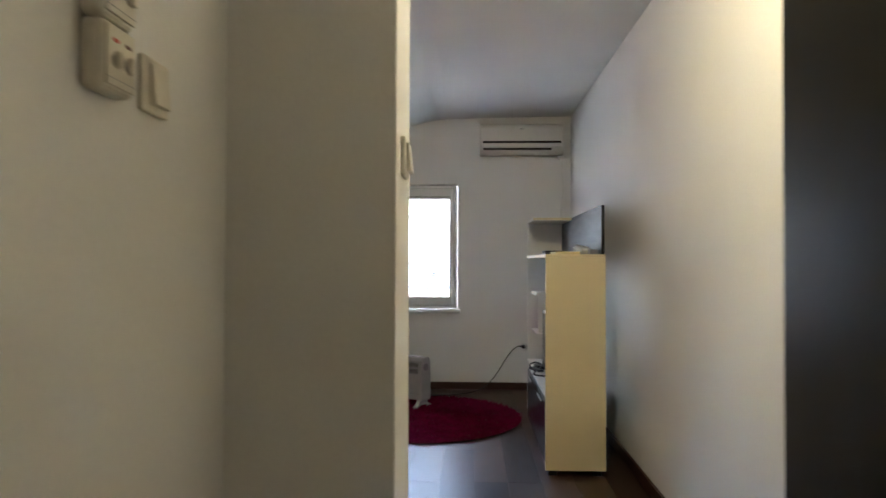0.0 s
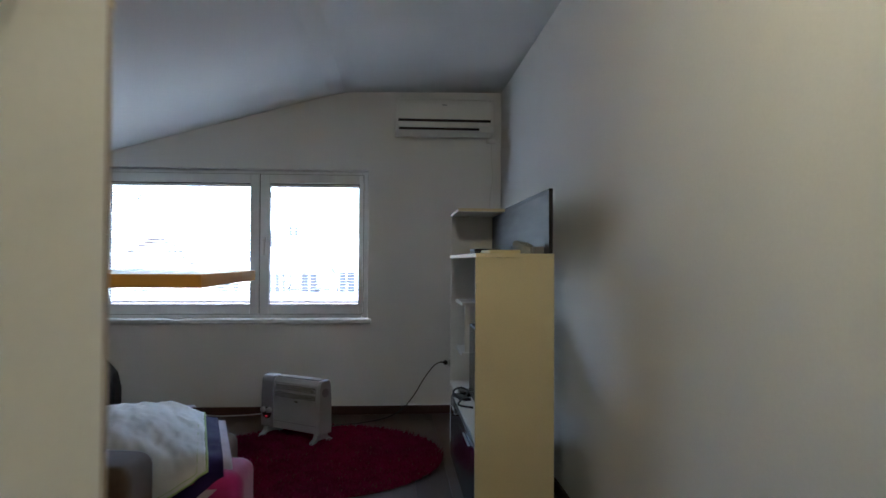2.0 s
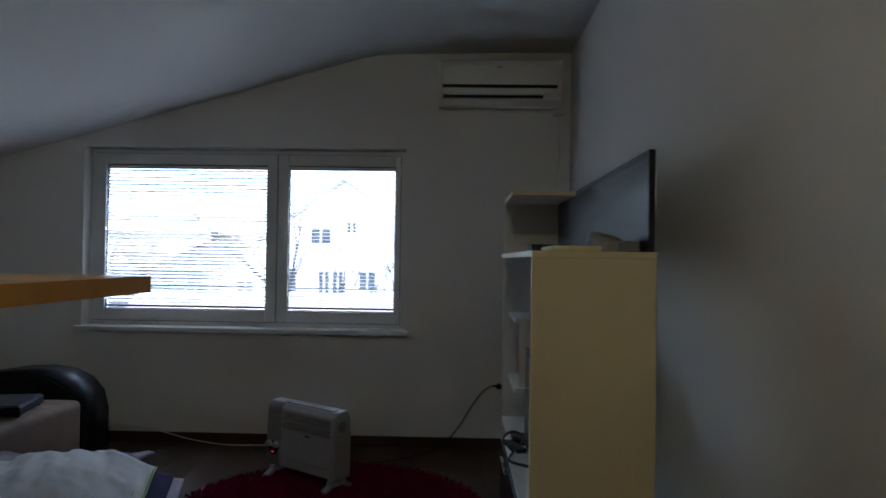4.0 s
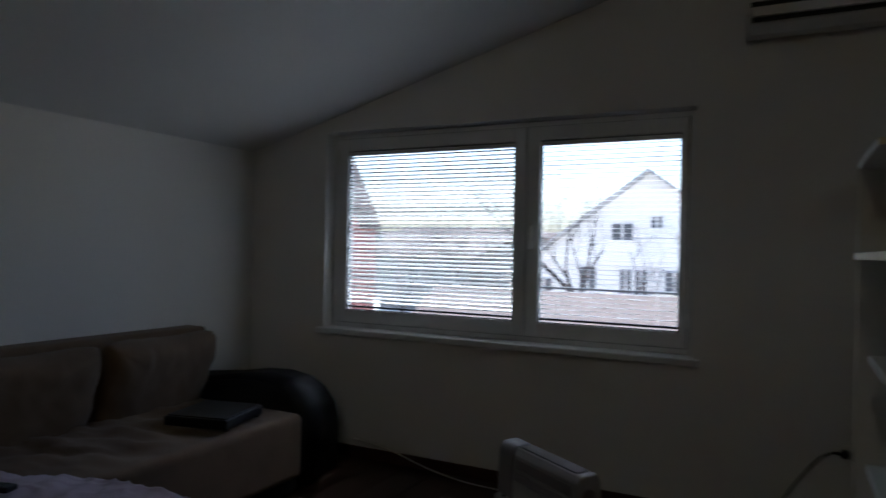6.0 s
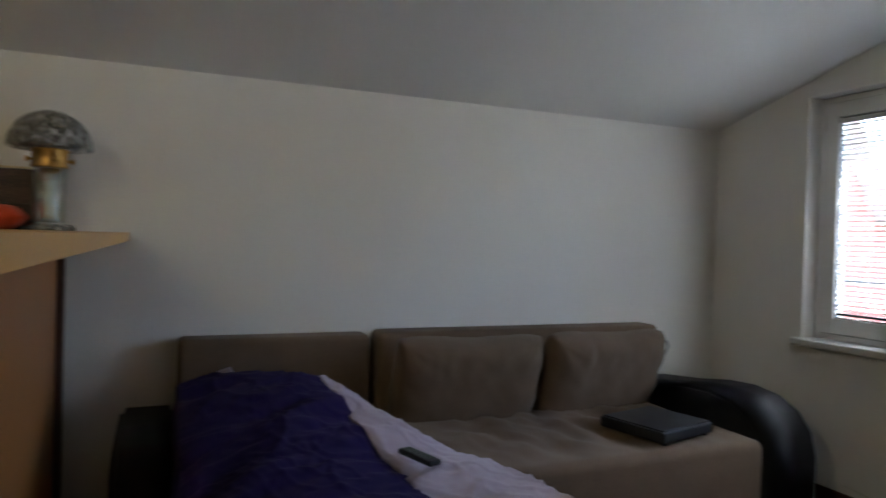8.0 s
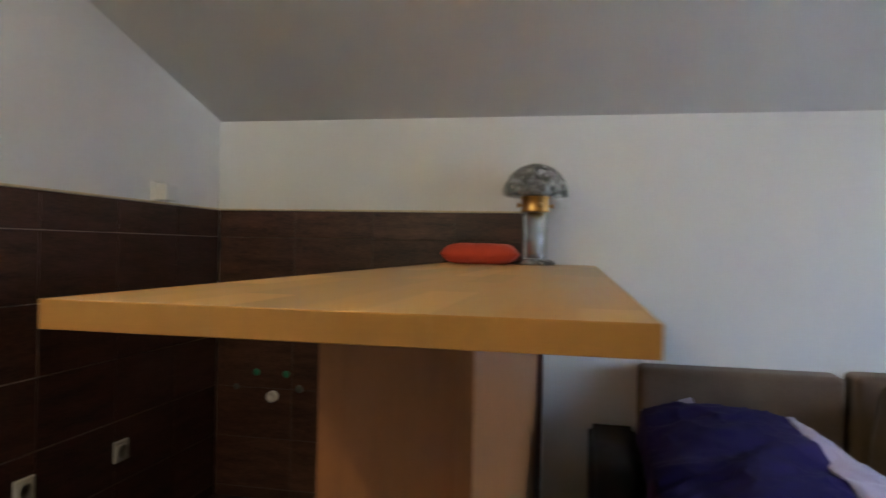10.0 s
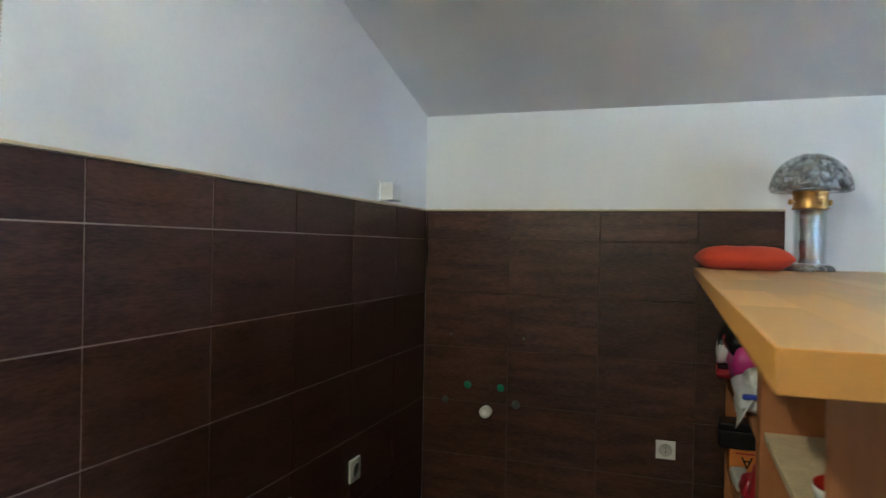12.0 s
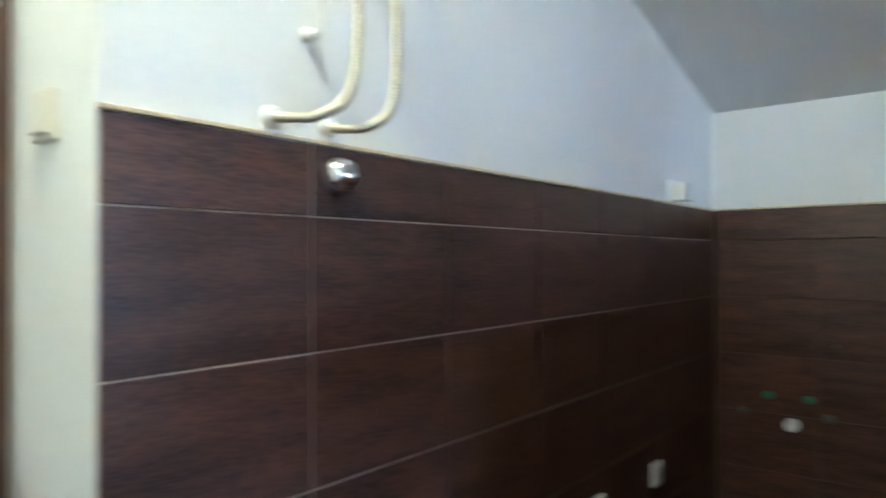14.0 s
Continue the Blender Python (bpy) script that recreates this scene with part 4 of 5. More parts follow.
def bedding():
    b = tagged(empty("blanket", -2.9, 4.3, 0.43), "crumpled navy blanket with a pale lilac reverse on the sofa", "blanket")
    o = b.location
    def edge(x):
        return 4.43 + 0.10 * min(max((x + 3.5) / 0.7, 0), 1) + 0.06 * min(max((x + 2.8) / 0.8, 0), 1)
    def navy(u, v):
        x = -3.63 + u * 1.28 - 0.05 * v * u
        y1 = edge(x)
        over = 0.42
        s = v * (y1 - 3.86 + over)
        if s < over:
            y, z = 3.872 - 0.03 * math.sin(s * 7), heap(x) - 0.04 - (over - s)
            z = max(z, 0.06) if s > 0 else 0.06
        else:
            y, z = 3.86 + (s - over), heap(x)
            z += 0.06 * math.sin(math.pi * min(max((y - 3.86) / (y1 - 3.86), 0), 1)) ** 0.7 - 0.05
            z += 0.01
        k = 1.0 if s > over else 0.6
        z += folds(x, y + (over - s if s < over else 0), k) + creases(x, y + (over - s if s < over else 0), k)
        y += folds(x * 1.3, s * 0.4, 0.8) if s < over else 0
        return Vector((x, y, max(z, 0.445 if s >= over else 0.05))) - o
    sheet(b, "navy_side", M["navy"], 150, 120, navy, 0.012, "navy cotton upper side")
    def lilac(u, v):
        x = -3.60 + u * 1.55 + 0.10 * v
        y0 = edge(x) - 0.03
        w = 0.15 + 0.26 * min(max((x + 3.55) / 0.75, 0), 1)
        y = y0 + v * w
        ground = 0.448 + 0.085 * min(max((-3.05 - x) / 0.45, 0), 1)
        z = heap(x) - 0.03
        z = z + (ground - z) * (v ** 1.6) + 0.012 + folds(x + 3, y * 1.2, 1.0) * (1 - 0.4 * v) + creases(x, y + 2, 1.2)
        return Vector((x, y, max(z, ground))) - o
    sheet(b, "lilac_fold", M["lilac"], 130, 50, lilac, 0.01, "pale lilac reverse folded outward")
    def tip(u, v):
        x, y = -3.64 + 0.16 * u, 3.86 + 0.2 * v + 0.05 * u
        return Vector((x, y, 0.60 + 0.06 * v - 0.05 * u + folds(x, y, 0.8) + 0.02)) - o
    sheet(b, "lilac_corner", M["lilac"], 14, 14, tip, 0.01)
    d = tagged(empty("duvet", -2.1, 4.3, 0.45), "white duvet with pale green piping heaped on the bed", "duvet")
    q = d.location
    def drape(inset, reach, hang):
        """A cover lying over the poufs and hanging down before them; its free edge runs back as it falls."""
        def place(u, v):
            top = min(v / 0.58, 1.0)
            fall = max((v - 0.58) / 0.42, 0.0)
            right = -1.84 + reach + 0.21 * top - (0.45 - 0.6 * reach) * fall ** 0.9
            x = -2.50 + u * (right + 2.50)
            y = 4.74 - 0.74 * top
            swell = math.exp(-((x + 2.12) / 0.25) ** 2)
            z = 0.455 + 0.095 * swell * (0.62 + 0.38 * math.sin(math.pi * (0.35 + 0.6 * top))) + creases(x, y + 7, 0.8)
            z -= 0.05 * max(0, (top - 0.8) / 0.2) ** 2
            k = 1.0 - 0.7 * inset / 0.03
            z += folds(x * 0.9, y + 5, 1.1 * k) + 0.006 * k * math.sin(26 * (y + 0.35 * x)) * max(0.0, min(1.0, (-1.95 - x) * 4))
            if fall > 0:
                y -= 0.045 * math.sin(min(fall * 3, 1) * math.pi / 2) - 0.012 * math.sin(9 * x) * fall * k
                z -= hang * fall
            return Vector((x, y + 0.4 * inset, z - inset)) - q
        return place
    white = drape(0.0, 0.0, 0.30)
    sheet(d, "cover", M["duvet"], 70, 70, white, 0.012)
    for u, r in ((1.0, 0.005), (0.955, 0.0016)):
        line = [white(u, i / 50) + Vector((0.002, -0.004, 0.004)) for i in range(51)]
        link("piping", sweep(line, r, 8), M["piping"], d, True)
    line = [white(i / 40, 1.0) + Vector((0, -0.003, 0)) for i in range(41)]
    link("piping", sweep(line, 0.006, 8), M["piping"], d, True)
    n = tagged(empty("navy_throw", -2.1, 4.3, 0.45), "navy cotton throw hanging out from under the white duvet", "blanket")
    sheet(n, "cloth", M["navy"], 50, 50, drape(0.016, 0.065, 0.36), 0.008)
    m = tagged(empty("bed_sheet", -2.1, 4.3, 0.45), "pale sheet showing under the navy throw", "sheet")
    sheet(m, "cloth", M["lilac"], 50, 50, drape(0.03, 0.10, 0.30), 0.008)

bedding()
remote("remote_control", -2.86, 4.575, 0.515, -73, "black remote control lying on the lilac blanket fold", 0)

# ---- bar counter and what stands on it ----
CT_Y0, CT_Y1, CT_X1, CT_Z = 3.002, 3.670, -1.388, 1.219

def bar_counter():
    c = tagged(empty("bar_counter", -2.6, 3.33, 0), "beech bar counter with open shelves on its kitchen side", "counter")
    o = c.location
    top = empty("worktop", 0, 0, CT_Z - 0.033)
    top.parent = c
    rnd = random.Random(3)
    rows = 9
    wid = (CT_Y1 - CT_Y0) / rows
    for r in range(rows):
        x = LEFT + 0.002
        while x < CT_X1 - 0.001:
            ln = rnd.uniform(0.28, 0.62)
            e = min(x + ln, CT_X1)
            if CT_X1 - e < 0.12:
                e = CT_X1
            bm = bm_box(x - o.x, e - o.x, CT_Y0 + r * wid - o.y, CT_Y0 + (r + 1) * wid - o.y, 0, 0.033, 0.0)
            link("stave", bm, BEECH[rnd.randrange(4)], top)
            x = e
    # solid nosing round the free edges
    def nose(*q):
        bm = bm_box(q[0] - o.x, q[1] - o.x, q[2] - o.y, q[3] - o.y, -0.001, 0.0334, 0.0012)
        link("edge_strip", bm, BEECH[2], top)
    nose(CT_X1, CT_X1 + 0.004, CT_Y0 - 0.004, CT_Y1 - 0.22), nose(CT_X1, CT_X1 + 0.004, CT_Y1 - 0.22, CT_Y1 + 0.004)
    nose(LEFT + 0.002, CT_X1, CT_Y0 - 0.004, CT_Y0), nose(LEFT + 0.002, CT_X1, CT_Y1, CT_Y1 + 0.004)
    B, z1 = M["beech_board"], CT_Z - 0.0342
    x0, x1, y0, y1 = -3.845, -1.90, 3.13, 3.42
    box(c, "back_panel", B, x0, x1, y1 - 0.018, y1, 0, z1, 0.0015)
    box(c, "end_panel", B, x1 - 0.018, x1, y0, y1 - 0.0185, 0, z1, 0.0015)
    box(c, "end_strip", B, x1, x1 + 0.006, y1 - 0.03, y1 + 0.001, 0, z1, 0.0015)
    box(c, "side_panel", B, x0, x0 + 0.018, y0, y1 - 0.0185, 0, z1, 0.0015)
    box(c, "divider", B, -2.71, -2.63, y0 - 0.004, y1 - 0.0185, 0, z1, 0.002)
    box(c, "shelf", B, x0 + 0.019, -2.711, y0 + 0.01, y1 - 0.0185, 0.782, 0.802, 0.0015)
    box(c, "shelf", B, x0 + 0.019, -2.711, y0 + 0.01, y1 - 0.0185, 0.40, 0.42, 0.0015)
    box(c, "shelf", M["shelf_stone"], -2.629, x1 - 0.019, y0 + 0.004, y1 - 0.0185, 0.838, 0.858, 0.002, "beige speckled shelf board")
    box(c, "shelf", B, -2.629, x1 - 0.019, y0, y1 - 0.0185, 0.45, 0.47, 0.0015)
    # added strip that makes the gap between panel and low wall read dark
    box(c, "dark_gap_strip", M["skirting"], LEFT + 0.004, x0 - 0.002, 3.40, 3.445, 0, z1, 0.001, "added dark brown strip in place of the dark gap at the wall")
    box(c, "plinth", M["dark"], x0 + 0.02, x1 - 0.02, y0 + 0.03, y0 + 0.045, 0, 0.08, 0.001)

bar_counter()

def table_lamp():
    t = tagged(empty("table_lamp", -3.735, 3.405, CT_Z), "marbled glass mushroom lamp with a brass collar", "lamp")
    link("base", lathe([(0.0, 0.0), (0.088, 0.0), (0.09, 0.008), (0.08, 0.02), (0.06, 0.026), (0.0, 0.028)], 40), M["marble_glass"], t, True)
    link("tube", lathe([(0.054, 0.028), (0.057, 0.03), (0.057, 0.236), (0.05, 0.236), (0.05, 0.03)], 36, caps=False), M["clear"], t, True)
    # added metal filling, stands in for the highlights of the etched glass tube
    link("glint_core", lathe([(0.0, 0.029), (0.036, 0.029), (0.032, 0.06), (0.036, 0.1), (0.031, 0.14), (0.036, 0.19), (0.034, 0.23), (0.0, 0.232)], 24), M["silver"], t, True)
    link("collar", lathe([(0.0, 0.234), (0.062, 0.234), (0.064, 0.238), (0.06, 0.245), (0.06, 0.288), (0.064, 0.294), (0.064, 0.302), (0.0, 0.304)], 36), M["brass"], t, True)
    for k in range(4):
        a = radians(20 + 90 * k)
        bm = lathe([(0.0, 0.0), (0.005, 0.0), (0.005, 0.012), (0.011, 0.014), (0.011, 0.022), (0.0, 0.024)], 14)
        bm.transform(Matrix.Rotation(a, 4, "Z") @ pose(0.059, 0, 0.262, 0, 90, 0))
        link("knob", bm, M["brass"], t, True)
    prof = [(0.145 * math.cos(a), 0.306 + 0.142 * math.sin(a)) for a in [math.pi / 2 * i / 12 for i in range(13)]]
    inner = [(max(r - 0.006, 0), z - 0.004 if r > 0.02 else z - 0.006) for r, z in reversed(prof)]
    link("shade", lathe([(0.139, 0.302)] + prof + inner[:-1], 44), M["marble_glass"], t, True)

table_lamp()
cu = tagged(link("small_cushion", pillow(0.29, 0.35, 0.092, 0.006, 30, 12.0, 0.6, 1.1), M["orange"], None, True), "orange-red velvet cushion lying on the bar counter", "cushion")
cu.matrix_basis = pose(-3.70, 3.17, CT_Z + 0.044, 0, 0, 4)

# ---- in the open shelves ----
SH = 0.802
bag = tagged(empty("shopping_bag", -3.3, 3.2, SH), "pink and black stuffed plastic bag on the shelf", "bag")
def lump(parent, name, m, x, y, z, sx, sy, sz, rx, ry, rz, seed, wr=0.02):
    bm = pillow(sx, sy, sz, wr, 18, seed, 0.2)
    bm.transform(pose(x - parent.location.x, y - parent.location.y, z - parent.location.z, rx, ry, rz))
    return link(name, bm, M[m], parent, True)
lump(bag, "bundle", "dark", -3.62, 3.25, 0.965, 0.3, 0.3, 0.12, 4, 3, 4, 1.0)
lump(bag, "bundle", "bag_pink", -3.57, 3.25, 0.884, 0.26, 0.27, 0.155, 0, 0, 3, 2.0, 0.006)
lump(bag, "bundle", "dark", -3.70, 3.14, 0.885, 0.16, 0.12, 0.16, 0, 0, 0, 6.0)
lump(bag, "patch", "bag_red", -3.64, 3.13, 0.955, 0.1, 0.06, 0.05, 10, 10, 0, 3.0)
lump(bag, "patch", "bag_red", -3.66, 3.105, 0.83, 0.1, 0.05, 0.04, 0, 10, 0, 7.0)
lump(bag, "patch", "bag_white", -3.66, 3.105, 0.9, 0.1, 0.05, 0.08, 0, 10, 0, 4.0)
link("strap", sweep(smooth_path([(-0.42, -0.06, 0.2), (-0.36, 0.0, 0.232), (-0.34, 0.06, 0.222), (-0.33, 0.1, 0.2)]), 0.006, 8), M["heater_panel"], bag, True)
bag2 = tagged(empty("white_bag", -3.15, 3.15, SH), "white plastic bag with blue print spilling over the shelf", "bag")
lump(bag2, "film", "bag_white", -3.2, 3.22, 0.838, 0.36, 0.22, 0.07, 0, 3, 0, 5.0)
lump(bag2, "film", "bag_white", -3.24, 3.22, 0.873, 0.16, 0.15, 0.08, 10, -6, 5, 6.0)
def flap(u, v):
    return Vector((-0.42 + 0.56 * u, -0.005 - 0.045 * v * u - 0.006 * math.sin(6 * u), 0.05 * u - (0.03 + 0.05 * u) * v + 0.005 * math.sin(15 * u + 3 * v)))
sheet(bag2, "flap", M["bag_white"], 24, 10, flap, 0.002)
link("print", bm_box(0.118, 0.13, -0.03, 0.06, 0.05, 0.066, 0.004), M["blue"], bag2)
low = 0.42
ob_box = tagged(empty("orange_carton", -3.76, 3.25, low), "orange carton with dark lettering on the shelf", "carton")
box(ob_box, "carton", M["orange_box"], -3.82, -3.70, 3.138, 3.37, low, low + 0.1, 0.002)
fc = bpy.data.curves.new("lettering", "FONT")
fc.body, fc.size, fc.extrude, fc.align_x = "TA", 0.065, 0.0008, "CENTER"
tmp = new("lettering_source", fc)
bpy.context.view_layer.update()
me = bpy.data.meshes.new_from_object(tmp.evaluated_get(bpy.context.evaluated_depsgraph_get()))
bpy.data.objects.remove(tmp)
me.transform(pose(0.0612, -0.03, 0.075, 90, 0, 90) @ pose(0, 0, 0, 0, 0, 180))
me.materials.clear()
link("lettering", me, M["dark"], ob_box)
link("stripe", bm_box(0.0598, 0.0612, -0.09, 0.11, 0.084, 0.09), M["bag_red"], ob_box)
bc = tagged(empty("black_case", -3.74, 3.25, low + 0.1), "flat black case lying on the orange carton", "case")
box(bc, "body", M["dark"], -3.822, -3.70, 3.1, 3.385, low + 0.101, low + 0.17, 0.006)
box(bc, "lid", M["dark"], -3.822, -3.70, 3.098, 3.387, low + 0.171, low + 0.2, 0.006)
packs = tagged(empty("snack_bag", -3.3, 3.2, low), "shiny dark red packets standing on the shelf", "packet")
lump(packs, "packet", "bag_red", -3.4, 3.24, low + 0.05, 0.1, 0.18, 0.1, 0, 0, 4, 8.0, 0.006)
lump(packs, "packet", "bag_red", -3.25, 3.265, low + 0.095, 0.09, 0.2, 0.19, 0, 4, -6, 3.0, 0.006)
lump(packs, "packet", "bag_red", -3.12, 3.23, low + 0.045, 0.1, 0.16, 0.09, 0, 0, 6, 5.0, 0.006)
link("print", bm_box(0.128, 0.134, -0.02, 0.07, 0.062, 0.07, 0.002), M["bag_white"], packs)
paper = tagged(empty("paper_bundle", -3.6, 3.16, low), "loose white papers beside the carton", "papers")
lump(paper, "sheets", "bag_white", -3.58, 3.17, low + 0.025, 0.16, 0.06, 0.05, 0, 5, 5, 9.0, 0.004)

bowl = tagged(empty("bowl", -2.03, 3.21, 0.858), "white ceramic bowl with a red glazed inside", "bowl")
link("outside", lathe([(0.0, 0.0), (0.035, 0.0), (0.038, 0.006), (0.062, 0.03), (0.074, 0.06), (0.076, 0.072), (0.073, 0.072)], 36, caps=False), M["bowl"], bowl, True)
link("inside", lathe([(0.0745, 0.0725), (0.071, 0.0725), (0.062, 0.035), (0.035, 0.012), (0.0, 0.0105)], 36, caps=False), M["bowl_red"], bowl, True)

# ---- kitchen fittings on the tiles ----
def hose(name, pts, label):
    h = tagged(empty(name, *pts[0]), label, "hose")
    o = h.location
    path = [p - o for p in smooth_path(pts, 26)]
    # resample evenly, then rib
    out, acc = [path[0]], 0.0
    for a, b in zip(path, path[1:]):
        seg = (b - a).length
        while acc + seg >= 0.0018:
            t = (0.0018 - acc) / seg
            a = a + (b - a) * t
            out.append(a)
            seg, acc = (b - a).length, 0.0
        acc += seg
    rad = [0.0098 if k % 4 < 2 else 0.0081 for k in range(len(out))]
    link("corrugated_pipe", sweep(out, rad, 12), M["hose"], h, True)
    link("tape", sweep([Vector((0, -0.005, 0)), *path[:12]], [0.017, 0.016, 0.0155, 0.014, 0.0145, 0.013, 0.0125, 0.013, 0.0125, 0.012, 0.012, 0.0115, 0.0105], 12), M["tape"], h, True)
    link("rose", lathe([(0.0, -0.012), (0.021, -0.012), (0.019, -0.004), (0.014, 0.002), (0.0, 0.002)], 20, (0, 0.012, 0), "y"), M["tape"], h, True)
    return h

Y = TILED
hose("water_hose", [Vector(p) for p in ((-1.415, Y, 1.49), (-1.42, Y + 0.045, 1.484), (-1.455, Y + 0.075, 1.488), (-1.515, Y + 0.085, 1.53), (-1.545, Y + 0.08, 1.62), (-1.553, Y + 0.075, 1.78), (-1.55, Y + 0.06, 1.95), (-1.54, Y + 0.03, 2.05), (-1.53, Y - 0.004, 2.1))], "corrugated steel water hose on the kitchen wall")
hose("water_hose", [Vector(p) for p in ((-1.545, Y, 1.492), (-1.55, Y + 0.04, 1.484), (-1.585, Y + 0.07, 1.49), (-1.635, Y + 0.08, 1.53), (-1.652, Y + 0.08, 1.62), (-1.655, Y + 0.075, 1.80), (-1.65, Y + 0.06, 1.95), (-1.645, Y + 0.03, 2.05), (-1.64, Y - 0.004, 2.1))], "corrugated steel water hose on the kitchen wall")
valve = tagged(empty("chrome_valve", -1.565, Y, 1.40), "domed chrome valve cover on the tiles", "valve")
link("dome", lathe([(0.0, 0.046), (0.012, 0.045), (0.026, 0.038), (0.033, 0.024), (0.037, 0.008), (0.038, 0.0), (0.0, 0.0)], 32, (0, 0, 0), "y"), M["chrome"], valve, True)
hook = tagged(empty("wall_hook", -1.50, Y, 1.655), "white wall hook with a metal screw", "hook")
link("anchor", lathe([(0.0, -0.006), (0.014, -0.006), (0.012, 0.012), (0.0, 0.014)], 18, (0, 0, 0), "y"), M["tape"], hook, True)
link("screw", sweep(smooth_path([(0, 0.012, 0), (0, 0.03, -0.002), (0, 0.04, 0.006), (0, 0.042, 0.02), (0.0, 0.04, 0.06)]), 0.004, 8), M["tape"], hook, True)
bk = tagged(empty("white_bracket", -3.40, Y, 1.463), "small white plastic bracket standing on the tile ledge", "bracket")
box(bk, "back_plate", M["white_plastic"], -3.43, -3.335, Y - 0.008, Y + 0.006, 1.464, 1.55, 0.002)
box(bk, "block", M["white_plastic"], -3.425, -3.34, Y + 0.006, Y + 0.062, 1.467, 1.54, 0.005)

def cap(name, m, y, z, r, d, label, dome=False):
    p = tagged(empty(name, LEFT, y, z), label, "pipe cap")
    prof = [(0.0, d), (r * 0.7, d), (r, d * 0.6), (r, -0.006), (0.0, -0.006)] if not dome else [(0.0, d * 0.5), (r * 0.5, d * 0.5), (r * 0.62, d), (r, d), (r, -0.006), (0.0, -0.006)]
    link("cap", lathe(prof, 22, (0, 0, 0), "x"), M[m], p, True)
    return p

cap("pipe_cap", "green_cap", 2.011, 0.639, 0.019, 0.012, "green plastic pipe cap in the tiles")
cap("pipe_cap", "green_cap", 2.171, 0.636, 0.019, 0.012, "green plastic pipe cap in the tiles")
cap("pipe_cap", "grey_cap", 1.903, 0.56, 0.016, 0.015, "dull grey pipe cap in the tiles")
cap("pipe_cap", "grey_cap", 2.244, 0.566, 0.02, 0.015, "dull grey pipe cap in the tiles")
cap("drain_pipe", "white_plastic", 2.106, 0.524, 0.027, 0.04, "white plastic drain pipe stub in the tiles", True)
cap("dowel", "grey_cap", 1.926, 0.872, 0.008, 0.0105, "small grey dowel in a drilled tile")
cap("dowel", "grey_cap", 2.275, 0.871, 0.008, 0.0105, "small grey dowel in a drilled tile")

# ---- outdoors ----
def outdoors():
    bm = bmesh.new()
    bmesh.ops.create_grid(bm, x_segments=8, y_segments=8, size=1500)
    g = link("ground", bm, M["ground"])
    g.location = (0, 0, -3.4)
    structure(g, "bare winter ground stretching to the horizon", "ground")

    def house(x0, x1, y0, y1, zb, ze, zr, wallm, roofm, name, label, ridge="y", windows=(), over=0.35):
        """Gabled house: walls, two roof slabs, windows (x, z, w, h) on the side that faces the room."""
        h = tagged(empty(name, (x0 + x1) / 2, y0, zb), label, "house")
        o = h.location
        cx = (x0 + x1) / 2
        if ridge == "y":
            prof = [(x0 - o.x, 0), (x1 - o.x, 0), (x1 - o.x, ze - zb), (cx - o.x, zr - zb), (x0 - o.x, ze - zb)]
            link("wall", prism(prof, "y", 0, y1 - y0), M[wallm], h)
            for xe in (x0, x1):
                s = 1 if xe > cx else -1
                k = (zr - ze) / (x1 - cx)
                a, b = (cx - o.x, zr - zb + 0.02), (xe + s * over - o.x, ze - zb - k * over + 0.02)
                link("roof", prism([a, b, (b[0], b[1] + 0.09), (a[0], a[1] + 0.09)], "y", -over, y1 - y0 + over), M[roofm], h)
        else:
            cy = (y1 - y0) / 2
            prof = [(0, 0), (y1 - y0, 0), (y1 - y0, ze - zb), (cy, zr - zb), (0, ze - zb)]
            link("wall", prism(prof, "x", x0 - o.x, x1 - o.x), M[wallm], h)
            k = (zr - ze) / cy
            for s, ye in ((-1, 0), (1, y1 - y0)):
                a, b = (cy, zr - zb + 0.02), (ye + s * over, ze - zb - k * over + 0.02)
                link("roof", prism([a, b, (b[0], b[1] + 0.09), (a[0], a[1] + 0.09)], "x", x0 - over - o.x, x1 + over - o.x), M[roofm], h)
        for wx, wz, ww, wh in windows:
            f = link("window", bm_box(wx - ww / 2 - o.x, wx + ww / 2 - o.x, -0.03, 0.02, wz - wh / 2 - zb, wz + wh / 2 - zb), M["far_window"], h)
            q = bm_box(wx - ww / 2 - 0.06 - o.x, wx - ww / 2 - o.x, -0.06, 0.02, wz - wh / 2 - zb, wz + wh / 2 - zb)
            bm_box(wx + ww / 2 - o.x, wx + ww / 2 + 0.06 - o.x, -0.06, 0.02, wz - wh / 2 - zb, wz + wh / 2 - zb, bm=q)
            bm_box(wx - 0.03 - o.x, wx + 0.03 - o.x, -0.05, 0.02, wz - wh / 2 - zb, wz + wh / 2 - zb, bm=q)
            bm_box(wx - ww / 2 - 0.1 - o.x, wx + ww / 2 + 0.1 - o.x, -0.1, 0.02, wz - wh / 2 - 0.08 - zb, wz - wh / 2 - zb, bm=q)
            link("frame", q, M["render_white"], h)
        return h

    wins = [(-5.17, 1.95, 0.62, 0.5), (-4.18, 2.23, 0.3, 0.32), (-5.05, 0.45, 0.32, 0.72), (-4.6, 0.45, 0.32, 0.72), (-3.65, 0.5, 0.5, 0.6), (-6.2, 0.5, 0.5, 0.7), (-2.4, 0.5, 0.5, 0.7), (-7.6, 0.1, 0.5, 0.7)]
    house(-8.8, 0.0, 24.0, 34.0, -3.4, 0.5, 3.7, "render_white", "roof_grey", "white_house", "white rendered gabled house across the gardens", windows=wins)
    house(-6.3, 0.5, 13.2, 16.2, -3.4, -0.3, 0.5, "red_wall", "roof", "outbuilding", "low brick outbuilding with a red tiled roof", ridge="x")
